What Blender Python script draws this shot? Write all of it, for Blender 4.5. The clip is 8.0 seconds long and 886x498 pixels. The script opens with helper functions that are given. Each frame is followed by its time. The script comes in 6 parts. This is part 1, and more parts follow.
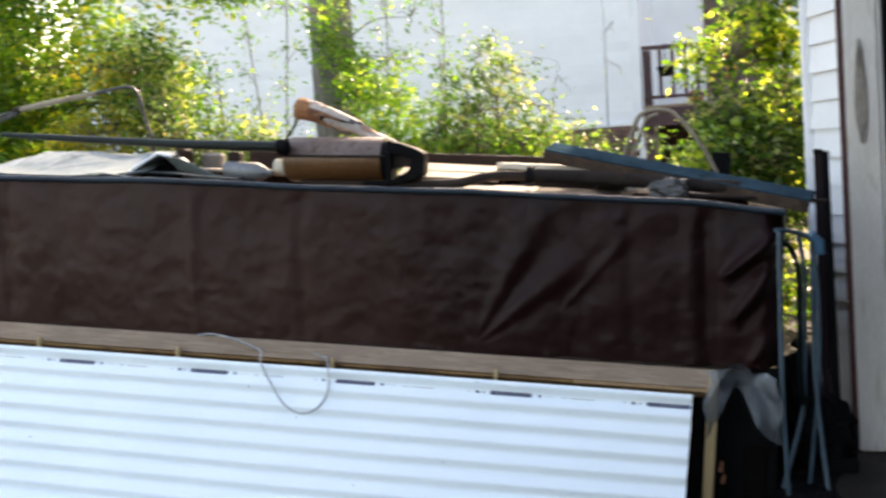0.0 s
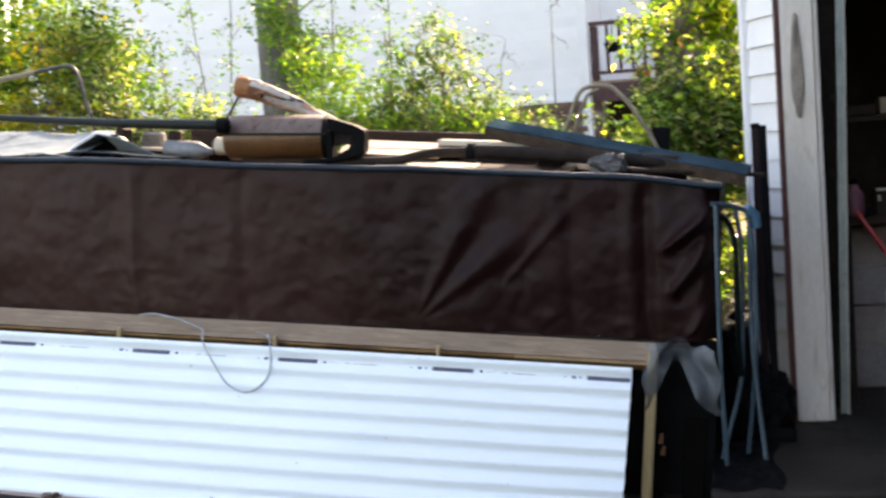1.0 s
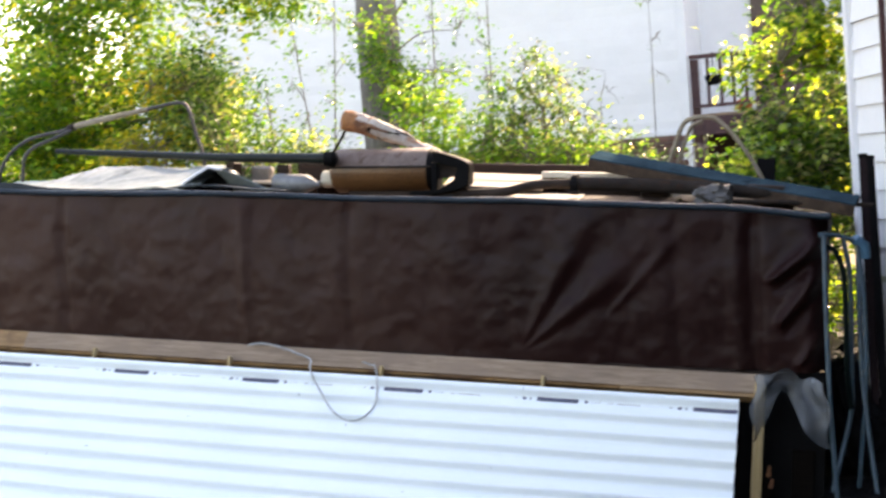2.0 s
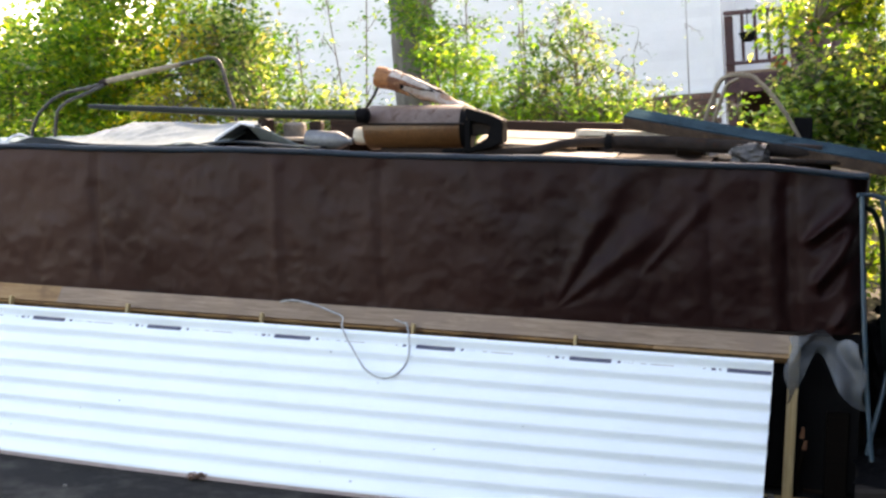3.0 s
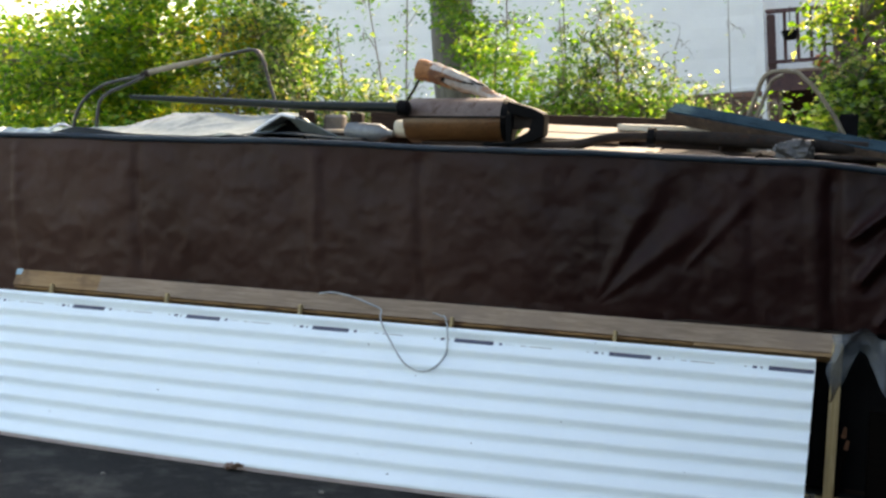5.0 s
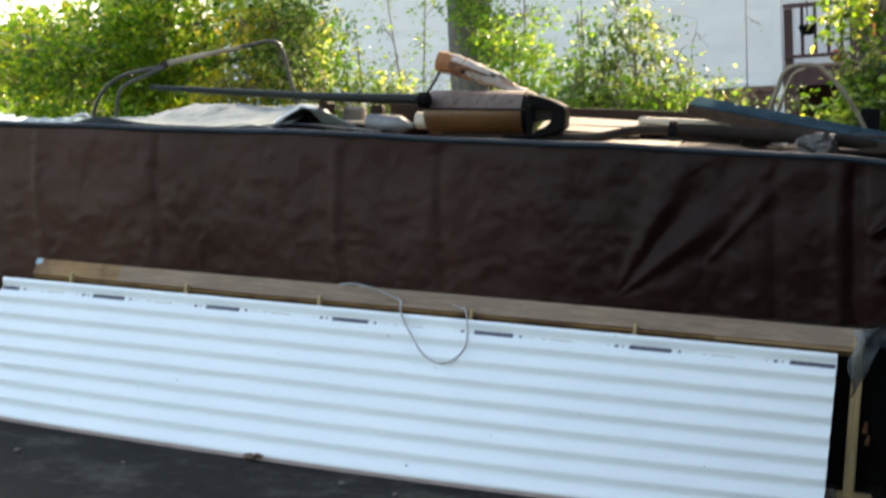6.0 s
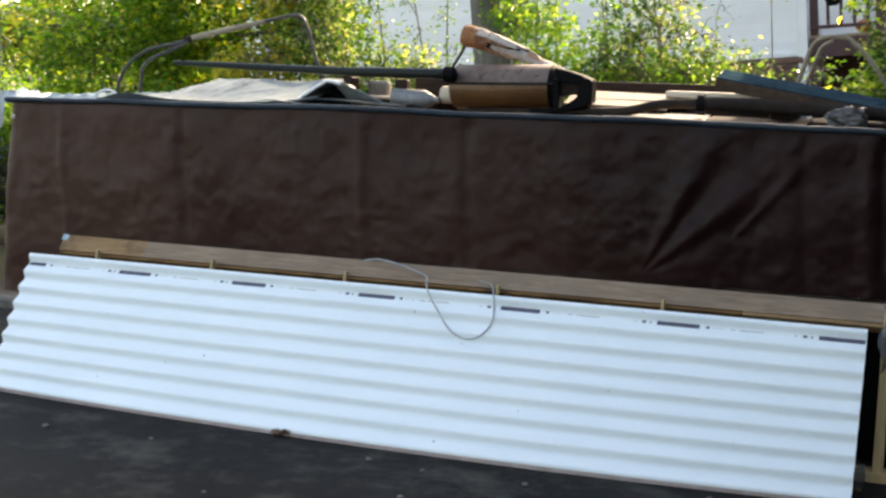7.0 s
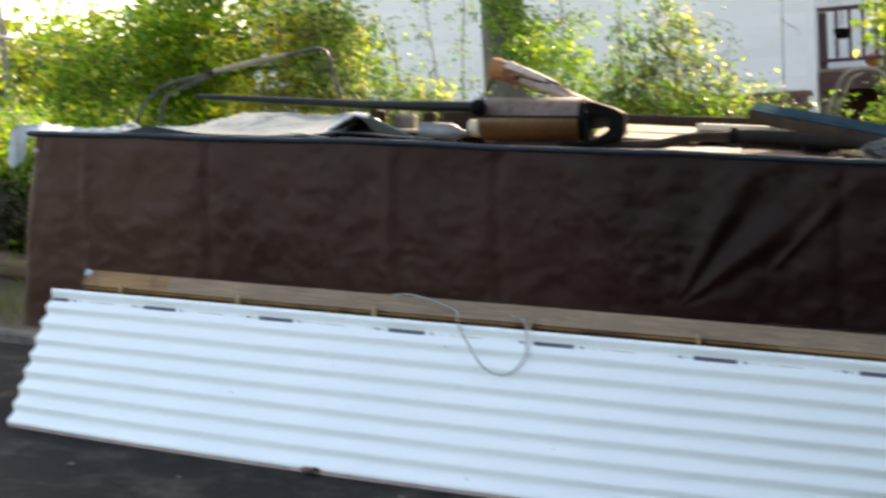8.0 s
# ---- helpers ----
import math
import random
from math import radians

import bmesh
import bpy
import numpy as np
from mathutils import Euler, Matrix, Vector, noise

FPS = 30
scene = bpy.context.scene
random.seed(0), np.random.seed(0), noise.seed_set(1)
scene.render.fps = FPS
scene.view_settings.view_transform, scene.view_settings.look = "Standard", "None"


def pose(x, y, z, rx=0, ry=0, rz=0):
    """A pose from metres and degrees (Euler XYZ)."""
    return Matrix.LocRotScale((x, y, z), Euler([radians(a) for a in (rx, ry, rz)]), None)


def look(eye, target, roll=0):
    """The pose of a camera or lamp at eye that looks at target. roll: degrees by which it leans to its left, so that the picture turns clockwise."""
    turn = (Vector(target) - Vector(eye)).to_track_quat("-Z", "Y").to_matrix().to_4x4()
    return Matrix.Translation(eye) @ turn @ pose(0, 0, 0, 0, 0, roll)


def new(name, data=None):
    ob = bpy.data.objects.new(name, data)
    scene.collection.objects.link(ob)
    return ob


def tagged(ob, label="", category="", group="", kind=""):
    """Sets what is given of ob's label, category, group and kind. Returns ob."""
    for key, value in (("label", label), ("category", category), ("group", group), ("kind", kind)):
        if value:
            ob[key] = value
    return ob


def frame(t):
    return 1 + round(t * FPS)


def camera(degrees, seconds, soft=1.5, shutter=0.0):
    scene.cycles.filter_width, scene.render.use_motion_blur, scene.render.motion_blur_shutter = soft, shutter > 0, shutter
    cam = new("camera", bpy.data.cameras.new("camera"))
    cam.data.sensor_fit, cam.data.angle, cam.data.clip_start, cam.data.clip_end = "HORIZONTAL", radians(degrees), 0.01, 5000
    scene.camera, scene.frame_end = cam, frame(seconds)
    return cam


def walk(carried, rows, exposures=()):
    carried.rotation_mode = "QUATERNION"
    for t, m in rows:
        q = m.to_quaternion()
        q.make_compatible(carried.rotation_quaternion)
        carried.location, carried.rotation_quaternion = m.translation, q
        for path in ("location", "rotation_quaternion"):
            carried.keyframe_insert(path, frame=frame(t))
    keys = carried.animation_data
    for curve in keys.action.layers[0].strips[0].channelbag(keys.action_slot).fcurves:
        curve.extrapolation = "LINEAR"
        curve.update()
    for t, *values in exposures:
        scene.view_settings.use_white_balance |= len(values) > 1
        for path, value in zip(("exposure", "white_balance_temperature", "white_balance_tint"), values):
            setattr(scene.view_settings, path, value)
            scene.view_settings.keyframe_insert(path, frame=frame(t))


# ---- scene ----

# camera: hand-held, standing in the driveway, turning slowly to the left
PATH = [
    (0, (0.4290, -4.6070, 1.4710), (-0.0788, -2.6768, 1.3429), -3.56),
    (0.1, (0.4350, -4.6090, 1.4702), (-0.0575, -2.6751, 1.3393), -3.65),
    (0.2, (0.4410, -4.6110, 1.4694), (-0.0386, -2.6739, 1.3376), -3.73),
    (0.3, (0.4470, -4.6130, 1.4686), (-0.0172, -2.6720, 1.3382), -3.82),
    (0.4, (0.4530, -4.6150, 1.4678), (-0.0035, -2.6721, 1.3359), -3.90),
    (0.5, (0.4590, -4.6170, 1.4670), (0.0107, -2.6722, 1.3321), -3.99),
    (0.6, (0.4638, -4.6152, 1.4672), (0.0289, -2.6680, 1.3245), -4.00),
    (0.7, (0.4686, -4.6134, 1.4674), (0.0396, -2.6663, 1.3074), -4.01),
    (0.8, (0.4734, -4.6116, 1.4676), (0.0422, -2.6658, 1.2979), -4.01),
    (0.9, (0.4782, -4.6098, 1.4678), (0.0434, -2.6650, 1.2974), -4.02),
    (1, (0.4830, -4.6080, 1.4680), (0.0403, -2.6648, 1.3009), -4.03),
    (1.1, (0.4834, -4.6120, 1.4672), (0.0295, -2.6711, 1.3024), -4.02),
    (1.2, (0.4838, -4.6160, 1.4664), (0.0311, -2.6745, 1.3038), -4.02),
    (1.3, (0.4842, -4.6200, 1.4656), (0.0414, -2.6757, 1.3088), -4.01),
    (1.4, (0.4846, -4.6240, 1.4648), (0.0339, -2.6809, 1.3145), -4.01),
    (1.5, (0.4850, -4.6280, 1.4640), (0.0266, -2.6860, 1.3207), -4.00),
    (1.6, (0.4808, -4.6346, 1.4620), (0.0165, -2.6944, 1.3233), -4.06),
    (1.7, (0.4766, -4.6412, 1.4600), (-0.0037, -2.7048, 1.3264), -4.12),
    (1.8, (0.4724, -4.6478, 1.4580), (-0.0572, -2.7235, 1.3420), -4.19),
    (1.9, (0.4682, -4.6544, 1.4560), (-0.0955, -2.7387, 1.3533), -4.25),
    (2, (0.4640, -4.6610, 1.4540), (-0.1169, -2.7498, 1.3512), -4.31),
    (2.1, (0.4580, -4.6655, 1.4640), (-0.1299, -2.7570, 1.3497), -4.19),
    (2.2, (0.4520, -4.6700, 1.4740), (-0.1422, -2.7642, 1.3455), -4.07),
    (3.3, (0.4376, -4.6285, 1.4545), (-0.1948, -2.7383, 1.2896), -4.17),
    (3.4, (0.4363, -4.6248, 1.4528), (-0.1989, -2.7348, 1.2956), -4.18),
    (3.5, (0.4350, -4.6210, 1.4510), (-0.2053, -2.7322, 1.3008), -4.19),
    (3.6, (0.4310, -4.6252, 1.4506), (-0.2223, -2.7402, 1.3083), -4.08),
    (3.7, (0.4270, -4.6294, 1.4502), (-0.2436, -2.7503, 1.3072), -3.96),
    (3.8, (0.4230, -4.6336, 1.4498), (-0.2451, -2.7543, 1.2986), -3.85),
    (3.9, (0.4190, -4.6378, 1.4494), (-0.2410, -2.7574, 1.2792), -3.73),
    (4, (0.4150, -4.6420, 1.4490), (-0.2419, -2.7613, 1.2690), -3.62),
    (4.1, (0.4188, -4.6380, 1.4482), (-0.2408, -2.7577, 1.2752), -3.61),
    (4.2, (0.4226, -4.6340, 1.4474), (-0.2407, -2.7542, 1.2834), -3.59),
    (4.3, (0.4264, -4.6300, 1.4466), (-0.2417, -2.7518, 1.2848), -3.58),
    (4.4, (0.4302, -4.6260, 1.4458), (-0.2296, -2.7458, 1.2757), -3.56),
    (4.5, (0.4340, -4.6220, 1.4450), (-0.2303, -2.7442, 1.2675), -3.55),
    (4.6, (0.4306, -4.6231, 1.4445), (-0.2420, -2.7477, 1.2720), -3.52),
    (4.7, (0.4272, -4.6241, 1.4439), (-0.2474, -2.7493, 1.2735), -3.49),
    (5.8, (0.3898, -4.6359, 1.4381), (-0.2983, -2.7640, 1.2883), -3.16),
    (5.9, (0.3864, -4.6369, 1.4375), (-0.3065, -2.7678, 1.2769), -3.13),
    (6, (0.3830, -4.6380, 1.4370), (-0.3089, -2.7697, 1.2635), -3.10),
    (6.1, (0.3800, -4.6352, 1.4380), (-0.3172, -2.7697, 1.2549), -3.10),
    (6.2, (0.3770, -4.6324, 1.4390), (-0.3220, -2.7680, 1.2514), -3.10),
    (6.3, (0.3740, -4.6296, 1.4400), (-0.3286, -2.7668, 1.2488), -3.11),
    (6.4, (0.3710, -4.6268, 1.4410), (-0.3327, -2.7653, 1.2409), -3.11),
    (6.5, (0.3680, -4.6240, 1.4420), (-0.3395, -2.7645, 1.2351), -3.11),
    (6.6, (0.3654, -4.6246, 1.4438), (-0.3432, -2.7653, 1.2386), -3.16),
    (6.8, (0.3602, -4.6258, 1.4474), (-0.3536, -2.7695, 1.2339), -3.25),
    (7, (0.3550, -4.6270, 1.4510), (-0.3669, -2.7738, 1.2372), -3.34),
    (7.2, (0.3522, -4.6214, 1.4518), (-0.3415, -2.7558, 1.2544), -3.28),
    (7.3, (0.3508, -4.6186, 1.4522), (-0.3487, -2.7565, 1.2454), -3.25),
    (7.4, (0.3494, -4.6158, 1.4526), (-0.3444, -2.7532, 1.2331), -3.22),
    (7.5, (0.3480, -4.6130, 1.4530), (-0.3423, -2.7507, 1.2217), -3.19),
    (7.6, (0.3200, -4.6136, 1.4534), (-0.3654, -2.7490, 1.2274), -3.24),
    (7.7, (0.2920, -4.6142, 1.4538), (-0.3963, -2.7490, 1.2430), -3.29),
    (7.8, (0.2640, -4.6148, 1.4542), (-0.4345, -2.7514, 1.2625), -3.33),
    (7.9, (0.2360, -4.6154, 1.4546), (-0.4677, -2.7520, 1.2809), -3.38),
    (8, (0.2080, -4.6160, 1.4550), (-0.5092, -2.7566, 1.2919), -3.43),
]
cam = camera(36.9, 8.0, soft=2.6, shutter=0.8)
walk(cam, [(t, look(eye, target, roll)) for t, eye, target, roll in PATH], exposures=[(0.0, 2.41, 8900, 17), (1.0, 2.57, 9000, 20), (2.0, 2.61, 9000, 21), (3.3, 2.57, 9000, 19), (3.5, 2.43, 8900, 17), (4.0, 2.18, 8800, 14), (6.0, 2.13, 8900, 12), (7.0, 2.17, 9100, 14), (8.0, 2.17, 9200, 15)])

# light: clear sky, low sun from behind the tarp stack
SUN_AZ, SUN_EL = -12.0, 34.0   # degrees left of the y axis, and above the horizon
world = bpy.data.worlds.new("sky")
scene.world = world
world.use_nodes = True
sky = world.node_tree.nodes.new("ShaderNodeTexSky")
sky.sky_type = "NISHITA"
sky.sun_disc = False
sky.sun_elevation = radians(SUN_EL)
sky.sun_rotation = radians(-SUN_AZ)
sky.air_density, sky.dust_density = 1.0, 1.5
back = world.node_tree.nodes["Background"]
back.inputs["Strength"].default_value = 0.15
world.node_tree.links.new(sky.outputs[0], back.inputs["Color"])
sun_dir = Vector((-math.sin(radians(SUN_AZ)) * math.cos(radians(SUN_EL)), math.cos(radians(SUN_AZ)) * math.cos(radians(SUN_EL)), math.sin(radians(SUN_EL))))
sun = new("sun", bpy.data.lights.new("sun", "SUN"))
sun.data.energy, sun.data.angle, sun.data.color = 2.6, radians(0.55), (1.0, 0.93, 0.82)
sun.matrix_world = look(sun_dir * 30, (0, 0, 0))


# ---- materials ----
def surface(name, rough=0.6, metal=0.0, spec=0.5):
    m = bpy.data.materials.new(name)
    m.use_nodes = True
    b = m.node_tree.nodes["Principled BSDF"]
    b.inputs["Roughness"].default_value = rough
    b.inputs["Metallic"].default_value = metal
    b.inputs["Specular IOR Level"].default_value = spec
    return m, m.node_tree.nodes, m.node_tree.links, b


def coords(nodes, links, scale=(1, 1, 1), kind="Object"):
    tc = nodes.new("ShaderNodeTexCoord")
    mp = nodes.new("ShaderNodeMapping")
    mp.inputs["Scale"].default_value = scale
    links.new(tc.outputs[kind], mp.inputs["Vector"])
    return mp.outputs["Vector"]


def noise_tex(nodes, links, vec, scale, detail=4, rough=0.55, distort=0.0):
    n = nodes.new("ShaderNodeTexNoise")
    n.inputs["Scale"].default_value = scale
    n.inputs["Detail"].default_value = detail
    n.inputs["Roughness"].default_value = rough
    n.inputs["Distortion"].default_value = distort
    links.new(vec, n.inputs["Vector"])
    return n.outputs["Fac"]


def ramp(nodes, links, fac, stops):
    r = nodes.new("ShaderNodeValToRGB")
    e = r.color_ramp.elements
    while len(e) < len(stops):
        e.new(0.5)
    for el, (p, c) in zip(e, stops):
        el.position, el.color = p, (*c, 1)
    links.new(fac, r.inputs["Fac"])
    return r.outputs["Color"]


def mix(nodes, links, fac, a, b, mode="MIX"):
    n = nodes.new("ShaderNodeMix")
    n.data_type, n.blend_type = "RGBA", mode
    for val, key in ((fac, 0), (a, 6), (b, 7)):
        if hasattr(val, "links"):
            links.new(val, n.inputs[key])
        else:
            n.inputs[key].default_value = val if key == 0 else (*val, 1)
    return n.outputs[2]


def bump(nodes, links, b, height, strength=0.3, dist=0.01):
    n = nodes.new("ShaderNodeBump")
    n.inputs["Strength"].default_value = strength
    n.inputs["Distance"].default_value = dist
    links.new(height, n.inputs["Height"])
    links.new(n.outputs[0], b.inputs["Normal"])


def worn(name, c1, c2, big=3.0, fine=60.0, rough=0.6, metal=0.0, relief=0.25, depth=0.004, scale=(1, 1, 1), c3=None, spec=0.5, shift=0.0, tone=0.8):
    """A worn surface: two colours in patches, fine grain in tone and relief; c3 for scattered stains."""
    m, nodes, links, b = surface(name, rough, metal, spec)
    v = coords(nodes, links, scale)
    if shift:
        oi = nodes.new("ShaderNodeObjectInfo")
        add = nodes.new("ShaderNodeVectorMath")
        add.operation = "MULTIPLY_ADD"
        add.inputs[1].default_value = (37, 17, 7)
        links.new(oi.outputs["Random"], add.inputs[0])
        links.new(v, add.inputs[2])
        v = add.outputs[0]
    patch = noise_tex(nodes, links, v, big, 5, 0.6)
    grain = noise_tex(nodes, links, v, fine, 3, 0.6)
    col = ramp(nodes, links, patch, [(0.32, c1), (0.68, c2)])
    if c3:
        st = noise_tex(nodes, links, v, big * 2.7, 6, 0.65, 0.6)
        k = ramp(nodes, links, st, [(0.56, (0, 0, 0)), (0.68, (1, 1, 1))])
        col = mix(nodes, links, k, col, c3)
    g = ramp(nodes, links, grain, [(0.25, (0.72, 0.72, 0.72)), (0.75, (1.12, 1.12, 1.12))])
    col = mix(nodes, links, tone, col, g, "MULTIPLY")
    if shift:
        tone = ramp(nodes, links, oi.outputs["Random"], [(0.0, (1 - shift,) * 3), (1.0, (1 + shift * 0.4,) * 3)])
        col = mix(nodes, links, 1.0, col, tone, "MULTIPLY")
    links.new(col, b.inputs["Base Color"])
    bump(nodes, links, b, grain, relief, depth)
    return m


def wood(name, c1, c2, along=(1, 14, 14), rough=0.7, shift=0.0, stain=None, spec=0.3):
    """Sawn wood with grain along local x."""
    m, nodes, links, b = surface(name, rough, 0, spec)
    v = coords(nodes, links, along)
    grain = noise_tex(nodes, links, v, 6.0, 6, 0.6, 1.2)
    col = ramp(nodes, links, grain, [(0.3, c1), (0.7, c2)])
    v2 = coords(nodes, links)
    blot = noise_tex(nodes, links, v2, 2.2, 5, 0.6)
    tone = ramp(nodes, links, blot, [(0.3, (0.7, 0.7, 0.72)), (0.7, (1.1, 1.08, 1.05))])
    col = mix(nodes, links, 0.8, col, tone, "MULTIPLY")
    if stain:
        k = ramp(nodes, links, noise_tex(nodes, links, v2, 5.0, 6, 0.6, 0.5), [(0.52, (0, 0, 0)), (0.66, (1, 1, 1))])
        col = mix(nodes, links, k, col, stain)
    if shift:
        oi = nodes.new("ShaderNodeObjectInfo")
        t2 = ramp(nodes, links, oi.outputs["Random"], [(0.0, (1 - shift,) * 3), (1.0, (1 + shift,) * 3)])
        col = mix(nodes, links, 1.0, col, t2, "MULTIPLY")
    links.new(col, b.inputs["Base Color"])
    bump(nodes, links, b, grain, 0.3, 0.003)
    return m


def foliage(name, stops, rough=0.42, lit=0.45):
    """Leaves: each its own tone, partly letting the light through."""
    m, nodes, links, b = surface(name, rough, 0, 0.6)
    geo = nodes.new("ShaderNodeNewGeometry")
    col = ramp(nodes, links, geo.outputs["Random Per Island"], stops)
    # whole sprays differ too, some deep green, some pale; this also paints shadowed clumps
    spray = noise_tex(nodes, links, coords(nodes, links), 2.3, 3, 0.6)
    tone = ramp(nodes, links, spray, [(0.36, (0.42, 0.55, 0.45)), (0.52, (0.95, 1.0, 0.9)), (0.68, (1.4, 1.32, 1.1))])
    col = mix(nodes, links, 1.0, col, tone, "MULTIPLY")
    links.new(col, b.inputs["Base Color"])
    tr = nodes.new("ShaderNodeBsdfTranslucent")
    warm = mix(nodes, links, 1.0, col, (1.6, 1.54, 0.70), "MULTIPLY")
    links.new(warm, tr.inputs["Color"])
    ms = nodes.new("ShaderNodeMixShader")
    ms.inputs["Fac"].default_value = lit
    links.new(b.outputs[0], ms.inputs[1])
    links.new(tr.outputs[0], ms.inputs[2])
    links.new(ms.outputs[0], nodes["Material Output"].inputs["Surface"])
    return m


def asphalt_material():
    m, nodes, links, b = surface("asphalt", 0.85, 0, 0.2)
    v = coords(nodes, links)
    patch = noise_tex(nodes, links, v, 1.3, 6, 0.62)
    grit = noise_tex(nodes, links, v, 160, 2, 0.6)
    mid = noise_tex(nodes, links, v, 3.4, 9, 0.74)
    col = ramp(nodes, links, patch, [(0.3, (0.0045, 0.0044, 0.0045)), (0.7, (0.014, 0.0132, 0.0125))])
    dust = ramp(nodes, links, mid, [(0.50, (0, 0, 0)), (0.68, (1, 1, 1))])
    col = mix(nodes, links, mix(nodes, links, 0.2, dust, (0, 0, 0)), col, (0.066, 0.064, 0.053))
    chips = nodes.new("ShaderNodeTexVoronoi")
    chips.inputs["Scale"].default_value = 70
    links.new(v, chips.inputs["Vector"])
    speck = ramp(nodes, links, chips.outputs["Distance"], [(0.06, (1, 1, 1)), (0.12, (0, 0, 0))])
    thin = ramp(nodes, links, noise_tex(nodes, links, v, 14, 3), [(0.56, (0, 0, 0)), (0.64, (1, 1, 1))])
    col = mix(nodes, links, mix(nodes, links, 1.0, speck, thin, "MULTIPLY"), col, (0.24, 0.22, 0.19))
    links.new(col, b.inputs["Base Color"])
    bump(nodes, links, b, grit, 0.5, 0.004)
    return m


def ground_material():
    """Driveway asphalt in front, lawn and bare soil behind the stack, by where it lies."""
    m, nodes, links, b = surface("yard", 0.9, 0, 0.2)
    v = coords(nodes, links)
    fine = noise_tex(nodes, links, v, 40, 4, 0.7)
    big = noise_tex(nodes, links, v, 0.7, 4, 0.6)
    grass = ramp(nodes, links, fine, [(0.3, (0.06, 0.065, 0.025)), (0.7, (0.17, 0.16, 0.075))])
    soil = ramp(nodes, links, fine, [(0.3, (0.07, 0.05, 0.035)), (0.7, (0.16, 0.12, 0.085))])
    k = ramp(nodes, links, big, [(0.50, (0, 0, 0)), (0.62, (1, 1, 1))])
    links.new(mix(nodes, links, k, soil, grass), b.inputs["Base Color"])
    bump(nodes, links, b, fine, 0.6, 0.03)
    return m


def tarp_material():
    m, nodes, links, b = surface("tarp_brown", 0.5, 0, 0.14)
    v = coords(nodes, links)
    big = noise_tex(nodes, links, v, 2.0, 5, 0.6, 0.3)
    dust = noise_tex(nodes, links, coords(nodes, links, (1.6, 1, 0.4)), 8, 6, 0.68)
    col = ramp(nodes, links, big, [(0.3, (0.0112, 0.0034, 0.0032)), (0.7, (0.0218, 0.0068, 0.0063))])
    k = ramp(nodes, links, dust, [(0.5, (0, 0, 0)), (0.8, (1, 1, 1))])
    # paler towards the left end: the sheet's uneven light is put into its colour
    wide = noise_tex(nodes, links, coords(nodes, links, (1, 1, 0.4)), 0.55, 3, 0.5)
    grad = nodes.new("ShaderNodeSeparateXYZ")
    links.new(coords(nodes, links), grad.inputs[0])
    side_tone = nodes.new("ShaderNodeMath")
    side_tone.operation = "MULTIPLY_ADD"
    side_tone.inputs[1].default_value = -0.12
    links.new(grad.outputs["X"], side_tone.inputs[0])
    links.new(wide, side_tone.inputs[2])
    old = ramp(nodes, links, side_tone.outputs[0], [(0.54, (0, 0, 0)), (0.76, (0.28, 0.28, 0.28)), (0.95, (0.66, 0.66, 0.66))])
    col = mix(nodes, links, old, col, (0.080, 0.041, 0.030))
    col = mix(nodes, links, mix(nodes, links, 0.6, k, (0, 0, 0)), col, (0.042, 0.0205, 0.0185))
    links.new(col, b.inputs["Base Color"])
    weave = nodes.new("ShaderNodeTexWave")
    weave.inputs["Scale"].default_value = 120
    weave.inputs["Distortion"].default_value = 1.5
    links.new(v, weave.inputs["Vector"])
    crumple = noise_tex(nodes, links, v, 14, 6, 0.6, 1.0)
    h = mix(nodes, links, 0.12, crumple, weave.outputs["Fac"])
    bump(nodes, links, b, h, 0.24, 0.02)
    rr = ramp(nodes, links, big, [(0.3, (0.36,) * 3), (0.7, (0.52,) * 3)])
    links.new(rr, b.inputs["Roughness"])
    return m


def panel_material():
    m, nodes, links, b = surface("white_sheet", 0.38, 0, 0.5)
    v = coords(nodes, links)
    big = noise_tex(nodes, links, v, 1.6, 5, 0.6)
    dirt = noise_tex(nodes, links, coords(nodes, links, (1.0, 3.0, 3.0)), 11, 6, 0.7, 0.4)
    col = ramp(nodes, links, big, [(0.3, (0.785, 0.86, 0.875)), (0.7, (0.835, 0.90, 0.905))])
    k = ramp(nodes, links, dirt, [(0.62, (0, 0, 0)), (0.8, (1, 1, 1))])
    col = mix(nodes, links, mix(nodes, links, 0.7, k, (0, 0, 0)), col, (0.62, 0.57, 0.53))
    spot = noise_tex(nodes, links, v, 26, 2, 0.5)
    k2 = ramp(nodes, links, spot, [(0.78, (0, 0, 0)), (0.82, (1, 1, 1))])
    col = mix(nodes, links, k2, col, (0.25, 0.22, 0.2))
    links.new(col, b.inputs["Base Color"])
    return m


M = {}
M["asphalt"] = asphalt_material()
M["yard"] = ground_material()
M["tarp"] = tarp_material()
M["sheet"] = panel_material()
M["hem"] = worn("tarp_hem", (0.004, 0.012, 0.021), (0.010, 0.026, 0.040), 5, 80, 0.45, spec=0.3)
M["silver"] = worn("tarp_silver", (0.30, 0.35, 0.37), (0.52, 0.56, 0.58), 5, 70, 0.33, relief=0.4, c3=(0.14, 0.20, 0.22))
M["tealfold"] = worn("teal_lining", (0.06, 0.115, 0.14), (0.14, 0.215, 0.24), 9, 70, 0.4, c3=(0.04, 0.07, 0.085))
M["palelining"] = worn("pale_lining", (0.66, 0.69, 0.71), (0.82, 0.84, 0.85), 6, 70, 0.4, c3=(0.5, 0.54, 0.56))
M["greysheet"] = worn("grey_sheet", (0.165, 0.195, 0.195), (0.255, 0.285, 0.28), 4, 50, 0.5, relief=0.2, c3=(0.115, 0.14, 0.145), spec=0.3)
